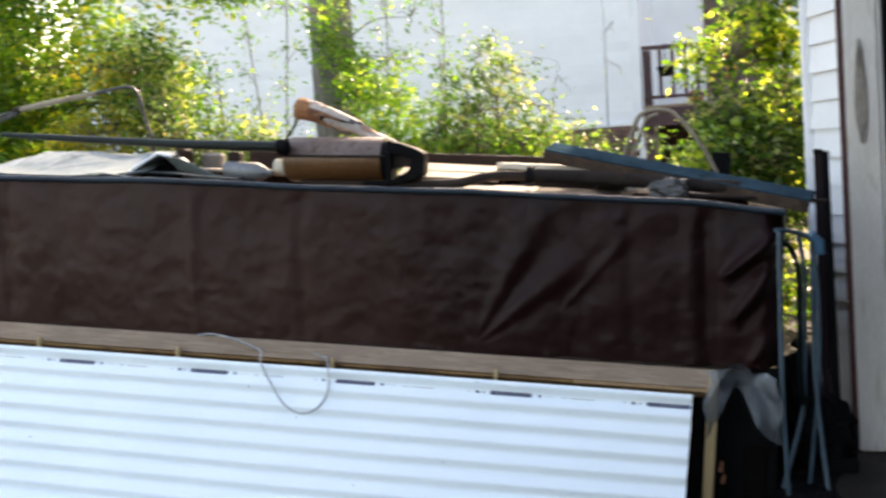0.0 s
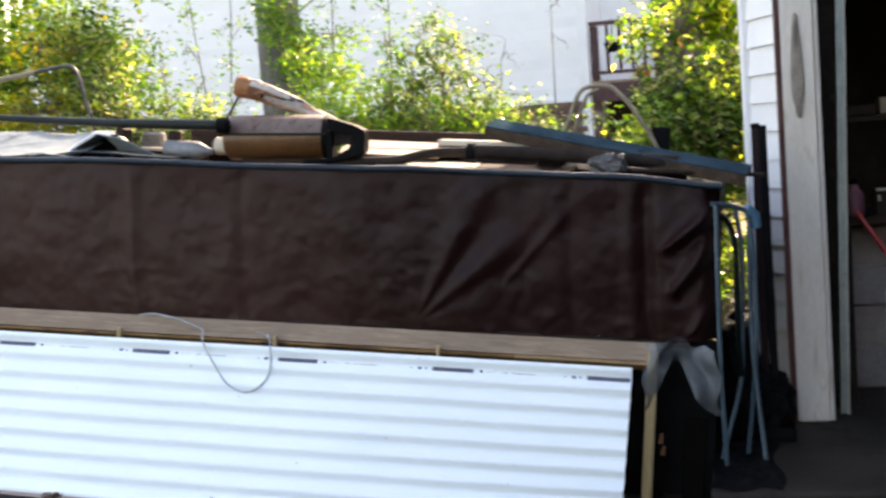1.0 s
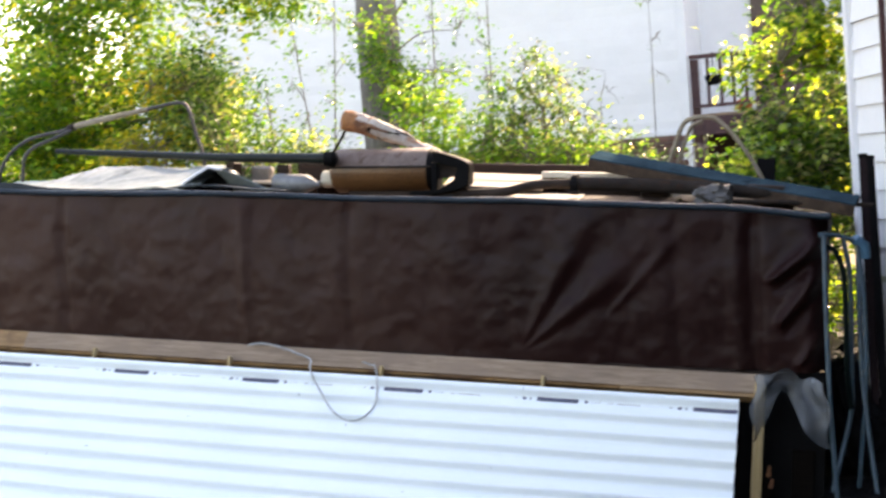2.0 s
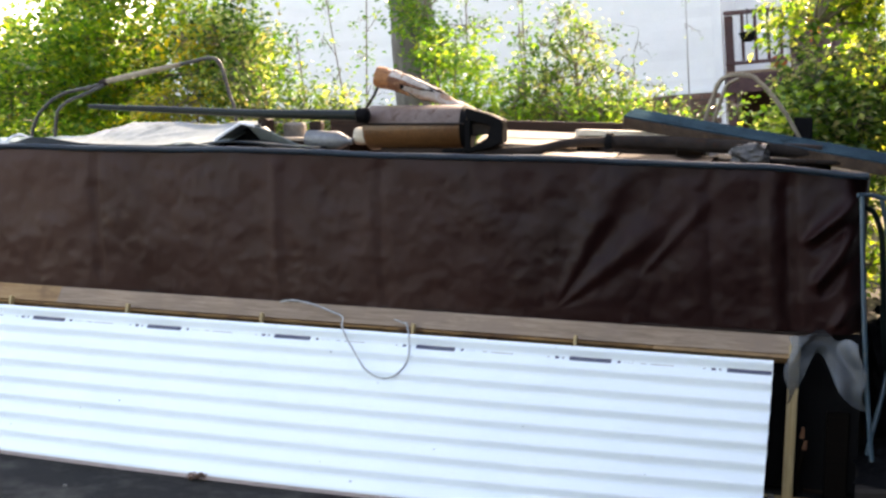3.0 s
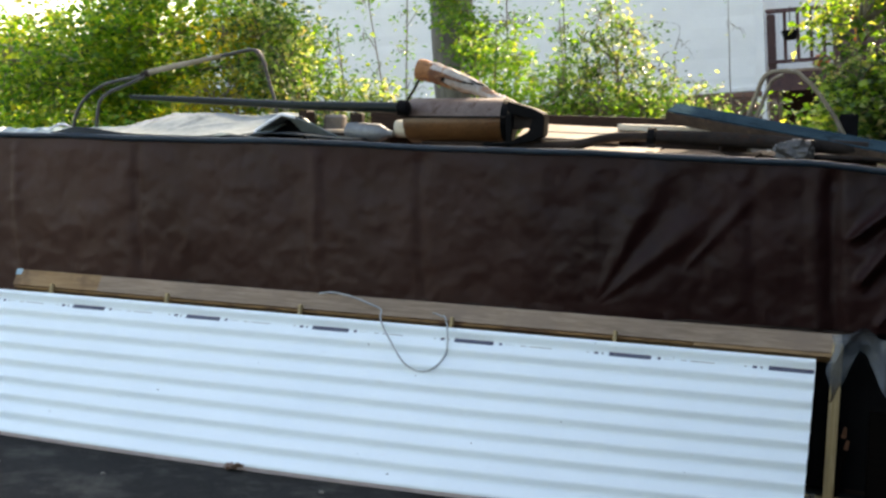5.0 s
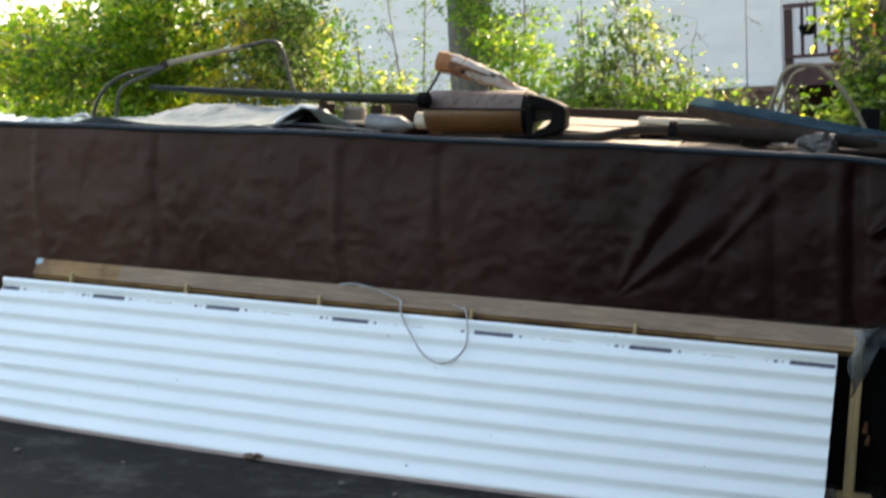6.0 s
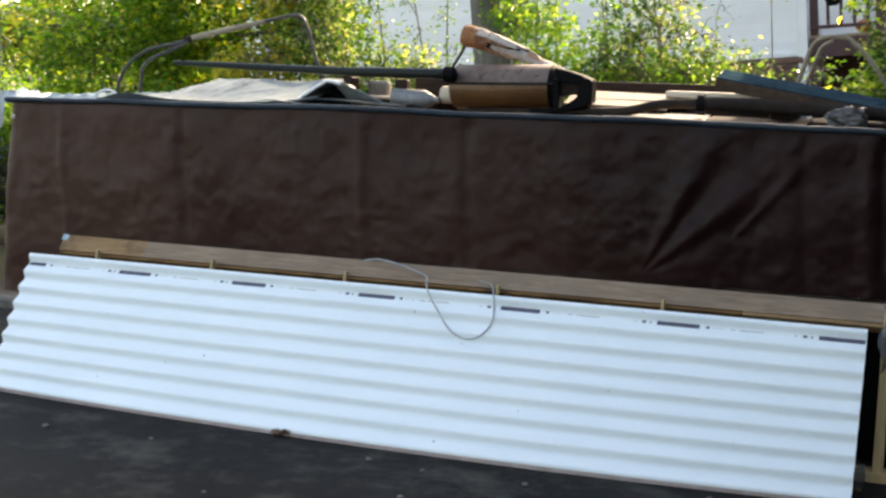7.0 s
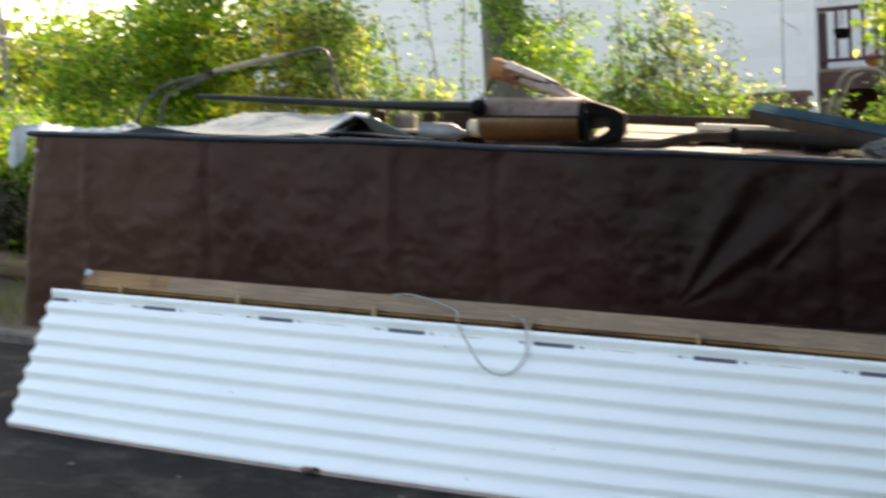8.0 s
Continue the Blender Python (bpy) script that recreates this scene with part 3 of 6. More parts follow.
    part("bright_edge", one(box, 0.0162, 0.022, -0.034, -0.024, 0.0, 2.3), M["alu"], track, "bright strip along the track's edge")
    for z in (0.5, 1.05, 1.38):
        part("bracket", one(box, -0.04, -0.0162, -0.02, 0.0, z, z + 0.03, 0.002), M["inside"], track)
    # jamb in the dark gap; mostly unseen garage shell, added to keep it dark
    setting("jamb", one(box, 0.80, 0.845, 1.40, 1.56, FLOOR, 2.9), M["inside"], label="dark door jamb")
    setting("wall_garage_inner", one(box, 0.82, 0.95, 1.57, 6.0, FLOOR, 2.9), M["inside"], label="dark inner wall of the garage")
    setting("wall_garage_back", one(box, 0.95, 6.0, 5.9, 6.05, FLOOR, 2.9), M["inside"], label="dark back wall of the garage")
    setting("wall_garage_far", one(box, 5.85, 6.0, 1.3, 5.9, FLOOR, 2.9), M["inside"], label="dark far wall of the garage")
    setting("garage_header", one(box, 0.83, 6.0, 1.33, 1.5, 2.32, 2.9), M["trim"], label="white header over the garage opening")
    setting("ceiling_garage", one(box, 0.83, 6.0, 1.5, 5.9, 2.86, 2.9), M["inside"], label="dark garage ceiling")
    def roof(bm):
        a = [bm.verts.new(p) for p in ((0.3, 1.0, 2.93), (6.3, 1.0, 2.93), (6.3, 3.7, 4.3), (0.3, 3.7, 4.3), (6.3, 6.4, 2.93), (0.3, 6.4, 2.93))]
        for f in ((0, 1, 2, 3), (3, 2, 4, 5), (0, 3, 5), (1, 4, 2), (0, 5, 4, 1)):
            bm.faces.new([a[i] for i in f])
    setting("roof_garage", one(roof), M["roof"], label="dark shingled garage roof")
    # added plain wall, out of view, that cuts the sky light from the right
    setting("wall_yard_side", one(box, 1.75, 1.9, -7.5, 1.32, -0.3, 2.9), M["inside"], label="plain dark wall, unseen, added to cut light from the right")
    # low block wall inside, with a bench top
    blocks = bmesh.new()
    box(blocks, 0.96, 3.2, 1.99, 2.12, FLOOR, 0.90)
    low = setting("wall_block", blocks, M["mortar"], label="pale painted concrete block wall")
    me = mesh_of("block", one(box, -0.195, 0.195, -0.02, 0.03, -0.095, 0.095, 0.008), M["block"])
    for r in range(4):
        for c in range(6):
            x = 0.96 + 0.2 + 0.4 * c - (0.2 if r % 2 else 0.0)
            if x - 0.195 < 0.955 and r % 2:
                continue
            ob = new("block", me)
            ob.parent = low
            ob.matrix_basis = pose(x, 1.985 + RND.uniform(-0.003, 0.003), FLOOR + 0.1 + 0.2 * r)
    bench = thing("workbench", "dark wooden bench top on the block wall", "workbench", pose(0.96, 1.95, 0.92))
    part("bench_top", one(box, 0.0, 2.2, -0.1, 0.7, 0.0, 0.04, 0.005), M["darkwood"], bench)
    part("shelf", one(box, 0.0, 2.2, 0.2, 0.6, 0.48, 0.51, 0.004), M["darkwood"], bench)
    part("upright", one(box, 0.0, 0.04, 0.5, 0.6, 0.04, 1.4, 0.004), M["darkwood"], bench)


make_garage()


def make_garage_clutter():
    pole = thing("red_pole", "bright red plastic pole leaning on the block wall", "pole")
    part("shaft", one(tube, [(0.995, 1.80, 0.99), (1.45, 1.70, 0.28), (1.56, 1.68, FLOOR)], 0.014, 8), M["redhose"], pole, smooth=True)
    hank = thing("pink_bottle", "dusty pink plastic bottle on the bench", "bottle", pose(1.0, 1.98, 0.96))
    part("body", one(lathe, [(0, 0.045), (0.01, 0.05), (0.1, 0.05), (0.13, 0.025), (0.15, 0.02)], pose(0, 0, 0, 0, -90, 0), 14), M["pink"], hank, smooth=True)
    part("cap", one(lathe, [(0.15, 0.023), (0.18, 0.023)], pose(0, 0, 0, 0, -90, 0), 12), M["black"], hank)
    can = thing("paint_can", "dull metal paint can on the bench", "can", pose(1.44, 1.98, 0.96))
    part("body", one(lathe, [(0, 0.06), (0.004, 0.063), (0.12, 0.063), (0.125, 0.06)], pose(0, 0, 0, 0, -90, 0), 18), M["greysteel"], can, smooth=True)
    part("lid", one(lathe, [(0.126, 0.055), (0.132, 0.055)], pose(0, 0, 0, 0, -90, 0), 18), M["steel"], can)
    for x, z, w, h, mat in (((1.02, 1.43, 0.13, 0.05, "darkwood"), (1.17, 1.43, 0.12, 0.08, "wrap"))):
        crate = thing("carton", "small worn cardboard carton on the garage shelf", "carton", pose(x, 2.33, z, 0, 0, RND.uniform(-8, 8)))
        part("body", one(box, 0, w, 0, 0.15, 0.004, h, 0.003), M[mat], crate)
        part("flap", one(box, 0.002, w - 0.002, 0.01, 0.07, h + 0.001, h + 0.004), M[mat], crate)
    tool = thing("toolbox", "dark metal toolbox with a bright trim strip on the bench", "toolbox", pose(1.09, 1.88, 0.96))
    part("body", one(box, 0.0, 0.28, 0.0, 0.14, 0.0, 0.105, 0.006), M["inside"], tool)
    part("lid", one(box, 0.0, 0.28, 0.002, 0.138, 0.107, 0.125, 0.006), M["steel"], tool)
    part("trim_strip", one(box, 0.004, 0.276, -0.006, -0.001, 0.118, 0.130, 0.002), M["alu"], tool, "bright metal trim strip")
    part("latch", one(box, 0.012, 0.022, -0.006, -0.001, 0.07, 0.10, 0.002), M["alu"], tool, "bright latch")
    slab = thing("pale_board", "pale grey-green board standing upright on the garage slab", "board", pose(1.065, 1.34, FLOOR))
    part("panel", one(box, 0.0, 0.26, 0.0, 0.02, 0.0, 0.55, 0.003), M["track"], slab)
    part("foot", one(box, 0.03, 0.23, 0.0205, 0.12, 0.0, 0.03, 0.003), M["inside"], slab)


make_garage_clutter()


# ---- the white house behind ----
HY, HX1, HX0, HBASE = 10.72, -1.16, -8.2, 1.785


def make_house():
    house = thing("house", "white lapped-siding house on a brown brick base", "house", pose(0, 0, 0))
    body = bmesh.new()
    box(body, HX0, HX1 - 0.002, HY + 0.02, 18, 0.2, 5.0)
    part("wall", body, M["trim"], house)
    base = part("foundation", one(box, HX0 - 0.01, HX1 - 0.02, HY - 0.03, HY + 0.018, 0.2, HBASE - 0.01), M["mortar"], house)
    def roof(bm):
        pts = ((HX0 - 0.4, HY - 0.3, 4.95), (HX1 + 0.4, HY - 0.3, 4.95), (HX1 + 0.4, 14.3, 6.4), (HX0 - 0.4, 14.3, 6.4), (HX1 + 0.4, 18.5, 4.95), (HX0 - 0.4, 18.5, 4.95))
        a = [bm.verts.new(p) for p in pts]
        for f in ((0, 1, 2, 3), (3, 2, 4, 5), (0, 3, 5), (1, 4, 2), (0, 5, 4, 1)):
            bm.faces.new([a[i] for i in f])
    part("roof", one(roof), M["roof"], house)
    part("corner_board", one(box, HX1 - 0.09, HX1 + 0.012, HY - 0.035, HY + 0.1, 1.30, 4.95, 0.004), M["trim"], house)
    part("skirt_board", one(box, HX0, HX1 - 0.092, HY - 0.04, HY + 0.018, HBASE - 0.015, HBASE + 0.03, 0.003), M["trim"], house)
    # the wing set back behind the deck
    part("wing_wall", one(box, HX1 + 0.0, 6.5, 12.62, 12.8, 0.4, 4.95), M["siding"], house)
    part("wing_door", one(box, -0.52, 0.35, 12.57, 12.615, 2.0, 4.05, 0.004), M["door"], house, "brown door in the wing wall")
    return house, base


house, house_base = make_house()


def make_deck():
    deck = thing("deck", "red-brown stained wooden deck with a baluster railing", "deck", pose(0, 0, 0))
    x0, x1, y0, zf, zt = -1.13, 4.2, 10.75, 1.985, 2.66
    part("floor", one(box, x0, x1, y0, 12.56, zf - 0.03, zf, 0.004), M["lumber"], deck, "pale worn deck boards")
    part("rim_joist", one(box, x0, x1, y0 - 0.004, y0 + 0.04, zf - 0.24, zf - 0.033, 0.004), M["deck"], deck)
    part("top_rail", one(box, x0, x1, y0 - 0.03, y0 + 0.06, zt - 0.045, zt, 0.006), M["deck"], deck)
    part("bottom_rail", one(box, x0, x1, y0, y0 + 0.04, zf + 0.07, zf + 0.11, 0.004), M["deck"], deck)
    for x in (x0 + 0.045, 0.8, 2.7):
        part("post", one(box, x - 0.045, x + 0.045, y0 + 0.045, y0 + 0.135, 0.4, zt - 0.05, 0.005), M["deck"], deck)
    me = mesh_of("baluster", one(box, -0.018, 0.018, 0.0, 0.036, zf + 0.112, zt - 0.047, 0.003), M["deck"])
    x = x0 + 0.2
    while x < x1:
        ob = new("baluster", me)
        ob.parent = deck
        ob.matrix_basis = pose(x, y0 + 0.002, 0)
        x += 0.14
    part("back_panel", one(box, x0, x1, 12.4, 12.45, 0.4, zf - 0.05), M["deck"], deck, "dark boarding under the deck")
    # things standing on the deck
    pk = thing("pumpkin", "orange pumpkin on the deck floor", "pumpkin", pose(-0.56, 10.92, zf))
    def gourd(bm):
        seg, rows = 27, 10
        rings = []
        for j in range(1, rows):
            a = math.pi * j / rows
            rings.append([bm.verts.new((0.095 * math.sin(a) * (1 + 0.05 * math.cos(9 * b)) * math.cos(b), 0.095 * math.sin(a) * (1 + 0.05 * math.cos(9 * b)) * math.sin(b), 0.075 - 0.075 * math.cos(a))) for b in (2 * math.pi * k / seg for k in range(seg))])
        for p, q in zip(rings, rings[1:]):
            for k in range(seg):
                bm.faces.new((p[k], p[(k + 1) % seg], q[(k + 1) % seg], q[k]))
        bm.faces.new(rings[0][::-1])
        bm.faces.new(rings[-1])
    part("fruit", one(gourd), M["pumpkin"], pk, smooth=True)
    part("stalk", one(tube, [(0, 0, 0.14), (0.01, 0, 0.17), (0.025, 0, 0.18)], [0.014, 0.011, 0.009], 7), M["twig"], pk)
    pot = thing("hanging_planter", "black wire planter hooked on the deck railing", "planter", pose(-0.87, 10.70, 2.30))
    part("bowl", one(lathe, [(0, 0.05), (0.02, 0.07), (0.1, 0.095), (0.11, 0.09)], pose(0, 0, 0, 0, -90, 0), 16), M["black"], pot, smooth=True)
    part("hook", one(tube, curved([(0, 0.02, 0.1), (0, 0.03, 0.25), (0, 0.045, 0.37), (0, 0.07, 0.33)]), 0.006, 6), M["black"], pot)
    cloth = thing("orange_towel", "orange cloth draped over the deck railing", "cloth", pose(-0.20, 10.715, 2.24))
    part("fabric", one(sheet, 8, 14, lambda u, v: Vector((0.10 * u + 0.02 * math.sin(9 * v), -0.008 + 0.012 * math.sin(14 * u + 3 * v), 0.42 * v)), 0.004), M["orange"], cloth, smooth=True)


make_deck()

# ---- the tarp-covered stack along the driveway (all in the driveway's own axes) ----
TOP = 1.25
TX0, TX1, TY = -3.95, 0.29, 0.55


def top_edge(x):
    return TOP + 0.018 * smooth_step(x, -3.8, -2.2) - 0.03 * smooth_step(x, -0.15, 0.29) + 0.003 * math.sin(5.1 * x) + 0.001 * math.sin(13 * x + 1)


def ridge(x, z, x0, z0, x1, z1, width, height):
    """A fold that runs from one point to another, narrow at its start."""
    dx, dz = x1 - x0, z1 - z0
    n = math.hypot(dx, dz)
    t = ((x - x0) * dx + (z - z0) * dz) / (n * n)
    d = ((x - x0) * dz - (z - z0) * dx) / n
    w = width * (0.35 + 0.65 * min(1.0, max(0.0, t)))
    return height * math.exp(-(d / w) ** 2) * smooth_step(t, -0.08, 0.12) * (1 - smooth_step(t, 0.8, 1.1))


WR = random.Random(100)
WRINKLES = [(WR.uniform(-3.85, 0.1), WR.uniform(0.62, 1.12), WR.uniform(0.08, 0.28), WR.uniform(-0.6, 0.9), WR.uniform(-0.006, 0.006)) for _ in range(70)] + [(WR.uniform(-3.8, -1.0), WR.uniform(0.5, 0.85), WR.uniform(0.12, 0.35), WR.uniform(-0.25, 0.35), WR.uniform(0.002, 0.006)) for _ in range(26)]


FAN = ((-90, 0.0), (-36, 0.0), (-18, -0.034), (-3, 0.0), (12, -0.006), (26, 0.064), (35, -0.012), (48, 0.062), (58, -0.015), (70, 0.012), (82, 0.0), (90, 0.0))


def fan_profile(a):
    """Height of the fan's folds by the angle (degrees) from upright."""
    for (a0, h0), (a1, h1) in zip(FAN, FAN[1:]):
        if a0 <= a < a1:
            return h0 + (h1 - h0) * smooth_step(a, a0, a1)
    return 0.0


def tarp_relief(x, z):
    d = 0.014 * fbm(x * 1.7, z * 1.4, 3) + 0.006 * fbm(x * 5, z * 4, 9)
    # a fan of folds pulled together at one point low on the right half
    fx, fz = -0.893, 0.650
    r = math.hypot(x - fx, z - fz)
    a = math.degrees(math.atan2(x - fx, z - fz))
    d += min(r, 0.42) * fan_profile(a) * smooth_step(r, 0.0, 0.08) * (1 - 0.6 * smooth_step(r, 0.38, 0.66))
    d += ridge(x, z, -0.52, 0.84, -0.26, 1.16, 0.030, 0.012)
    # upright creases, and crumples near the right end
    for cx, s in ((-3.62, 0.012), (-2.98, -0.016), (-2.1, 0.012), (-1.62, -0.010), (-0.26, -0.008), (-0.03, 0.010), (0.035, -0.026)):
        d += s * math.exp(-((x - cx - 0.02 * math.sin(4 * z)) / 0.028) ** 2)
    d += ridge(x, z, 0.08, 0.985, 0.29, 1.165, 0.034, 0.040) + ridge(x, z, 0.12, 0.82, 0.28, 1.04, 0.040, 0.038) + ridge(x, z, 0.19, 0.66, 0.285, 0.80, 0.03, 0.022)
    d -= ridge(x, z, 0.11, 0.95, 0.29, 1.11, 0.03, 0.016) + ridge(x, z, 0.15, 0.78, 0.285, 0.99, 0.035, 0.018)
    # short wrinkles
    for cx, cz, l, a, h in WRINKLES:
        if abs(x - cx) < 0.45:
            d += ridge(x, z, cx, cz, cx + l * math.cos(a), cz + l * math.sin(a), 0.034, 0.42 * h)
    return d * (0.25 + 0.75 * smooth_step(top_edge(x) - z, 0.0, 0.07))


def make_tarp():
    tarp = thing("tarp", "dark brown wrinkled tarpaulin draped over a long stack", "tarpaulin", SLOPE)
    def drape(u, v):
        x = TX0 + (TX1 - TX0) * u
        hem = 0.33 + 0.31 * smooth_step(x, -3.6, 0.0)
        z = hem + (top_edge(x) - hem) * v
        x2 = x - 0.08 * (1 - v) * (1 - smooth_step(u, 0, 0.08)) + 0.012 * (1 - v) * smooth_step(u, 0.95, 1)
        y = TY - tarp_relief(x, z) - 0.015 * math.sin(math.pi * v)
        edge = max(0.0, 1 - u / 0.012, 1 - (1 - u) / 0.012)
        y += 0.075 * smooth_step(x, 0.20, TX1) ** 2
        return Vector((x2, y + 0.03 * edge ** 2, z))
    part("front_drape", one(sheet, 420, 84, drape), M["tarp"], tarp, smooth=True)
    def over(u, v):
        x = -3.1 + (TX1 + 3.1) * u
        return Vector((x, TY + 0.004 + 1.25 * v, top_edge(x) - 0.006 + 0.012 * fbm(x * 2, v * 3) * v - 0.02 * v))
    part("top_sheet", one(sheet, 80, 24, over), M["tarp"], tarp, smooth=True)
    def silver(u, v):
        x = TX0 - 0.01 + 0.87 * u
        rise = 0.028 * math.exp(-((u - 0.12) / 0.12) ** 2) + 0.018 * math.exp(-((u - 0.55) / 0.1) ** 2)
        return Vector((x, TY + 0.004 + 1.25 * v, top_edge(x) - 0.004 + (rise + 0.012 * fbm(x * 6, v * 5)) * smooth_step(v, 0, 0.15)))
    part("teal_lining", one(sheet, 40, 30, silver), M["tealfold"], tarp, "dull teal inner face of the tarpaulin, folded up", True)
    def cuff(u, v):
        x = TX0 - 0.02 + 0.22 * u
        h = (0.050 - 0.018 * u + 0.006 * math.sin(19 * u) + 0.004 * math.sin(43 * u)) * (1 - 0.35 * u)
        return Vector((x, TY + 0.004 + 0.11 * v + 0.006 * math.sin(31 * u), top_edge(x) + 0.004 + h * v ** 0.8))
    def cuff_tail(u, v):
        x = TX0 + 0.19 + 0.30 * u
        h = (0.028 + 0.006 * math.sin(23 * u)) * min(1.0, 6 * (1 - u))
        return Vector((x, TY + 0.004 + 0.07 * v, top_edge(x) + 0.004 + h * v))
    part("turned_up_fold", one(sheet, 40, 6, cuff_tail, 0.002), M["tealfold"], tarp, "dull teal fold of the lining", True)
    part("turned_up_corner", one(sheet, 60, 8, cuff, 0.002), M["silver"], tarp, "bright silver lining turned up at the corner", True)
    def flap(u, v):
        x = TX0 + 0.01 - 0.20 * u
        top = top_edge(TX0) + 0.045 - 0.03 * u * u
        return Vector((x, TY + 0.03 + 0.05 * u + 0.018 * math.sin(9 * u + 2 * v) + 0.01 * math.sin(21 * u), top - v * (0.05 + 0.13 * smooth_step(u, 0.1, 0.6) + 0.015 * math.sin(17 * u))))
    part("end_flap", one(sheet, 20, 10, flap, 0.002), M["silver"], tarp, "pale silver flap bulging out past the corner", True)
    def end(u, v):
        return Vector((TX1 + 0.006 + 0.01 * math.sin(9 * u) - 0.02 * math.sin(3.1 * v) * u, TY + 0.08 + 1.13 * u, 0.64 + (top_edge(TX1) - 0.65) * v))
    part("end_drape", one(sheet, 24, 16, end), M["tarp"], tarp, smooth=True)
    def left(u, v):
        return Vector((TX0 + 0.004 - 0.07 * (1 - v), TY + 0.03 + 1.2 * u, 0.35 + (top_edge(TX0) - 0.36) * v))
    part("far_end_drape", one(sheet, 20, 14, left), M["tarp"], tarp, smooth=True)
    pts = []
    for i in range(150):
        x = TX0 - 0.01 + (TX1 - TX0 + 0.02) * i / 149
        pts.append((x, TY - 0.006 + 0.003 * math.sin(7 * x), top_edge(x) + 0.002))
    part("hem", one(tube, pts, [0.0122 + 0.0018 * math.sin(0.9 * i) ** 2 for i in range(150)], 8), M["hem"], tarp, "rolled dark teal edge", True)
    for x, z in ((-3.913, 1.173),):
        part("grommet", one(lathe, [(-0.003, 0.011), (0.003, 0.011)], pose(x, TY - 0.018, z, 0, 0, 90), 12), M["alu"], tarp)


make_tarp()


def make_rack():
    rack = thing("storage_rack", "rough dark timber rack under the tarpaulin", "rack", SLOPE)
    for x in (-3.8, -2.4, -1.0, 0.16):
        for y in (0.64, 1.62):
            part("upright", one(box, x - 0.045, x + 0.045, y - 0.045, y + 0.045, 0.0, 1.17, 0.004), M["darkwood"], rack)
    for y in (0.7, 1.1, 1.5):
        part("shelf_board", one(box, -3.86, 0.2, y - 0.15, y + 0.15, 0.60, 0.635, 0.004), M["darkwood"], rack)
    for y in (0.72, 1.12, 1.52):
        part("top_board", one(box, -3.88, 0.24, y - 0.14, y + 0.18, 1.19, 1.222, 0.004), M["darkwood"], rack)
    # boards across the back and unseen crates, added to keep the inside dark
    for z in (0.02, 0.24, 0.46, 0.68, 0.90):
        part("back_board", one(box, -3.86, 0.24, 1.665, 1.69, z, z + 0.2, 0.003), M["darkwood"], rack)
    for x0 in (-3.5, -2.6, -1.7, -0.9):
        old = thing("filler_crate", "unseen dark crate added to fill the rack's inside", "crate", SLOPE @ pose(x0, 1.2, 0.0, 0, 0, RND.uniform(-4, 4)), "crates under the rack")
        for z in (0.02, 0.2, 0.38):
            part("slat", one(box, -0.36, 0.36, -0.02, 0.0, z, z + 0.16, 0.003), M["darkwood"], old)
        part("back", one(box, -0.36, 0.36, 0.3, 0.32, 0.0, 0.54), M["darkwood"], old)
        for x in (-0.38, 0.36):
            part("side", one(box, x, x + 0.02, -0.02, 0.32, 0.0, 0.54), M["darkwood"], old)
    # one more added crate, hidden behind the black sheet
    crate = thing("dark_crate", "dark crate added to fill the void under the rack", "crate", SLOPE @ pose(-0.30, 0.74, 0.0))
    for z in (0.02, 0.16, 0.30):
        part("slat", one(box, -0.4, 0.4, -0.02, 0.0, z, z + 0.12, 0.004), M["darkwood"], crate)
    for x in (-0.4, 0.36):
        part("cleat", one(box, x, x + 0.04, 0.0, 0.3, 0.0, 0.44, 0.004), M["darkwood"], crate)
    # added black sheets put the deep shade under the rack into colour
    cover = thing("shade_sheet", "black sheet added for the deep shade under the rack's end", "plastic sheet", SLOPE)
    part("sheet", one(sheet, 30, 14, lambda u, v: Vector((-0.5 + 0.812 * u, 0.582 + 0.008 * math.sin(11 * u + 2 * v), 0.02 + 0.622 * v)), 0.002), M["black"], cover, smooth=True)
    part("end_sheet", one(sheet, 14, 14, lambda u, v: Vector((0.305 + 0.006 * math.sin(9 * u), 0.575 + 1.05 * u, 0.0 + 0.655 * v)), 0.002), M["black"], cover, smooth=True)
    board = thing("loose_board", "brown board coloured near black for the shade under the rack's end", "board", SLOPE @ pose(0.235, 0.54, 0.0, -4, 0, 6))
    part("plank", one(box, -0.042, 0.042, -0.012, 0.012, 0.0, 0.34, 0.003), M["voidblack"], board)
    stick = thing("split_stick", "short split sticks with raw orange ends", "firewood", SLOPE @ pose(0.0, 0.0, 0.0))
    for a, b in (((0.085, 0.47, 0.0), (0.112, 0.44, 0.295)), ((0.075, 0.46, 0.0), (0.124, 0.44, 0.245))):
        a, b = Vector(a), Vector(b)
        part("stick", one(tube, [a, a.lerp(b, 0.86)], [0.012, 0.010], 7), M["voidblack"], stick)
        part("raw_end", one(tube, [a.lerp(b, 0.865), b], [0.010, 0.006], 7), M["rust"], stick, "raw orange split end")


make_rack()


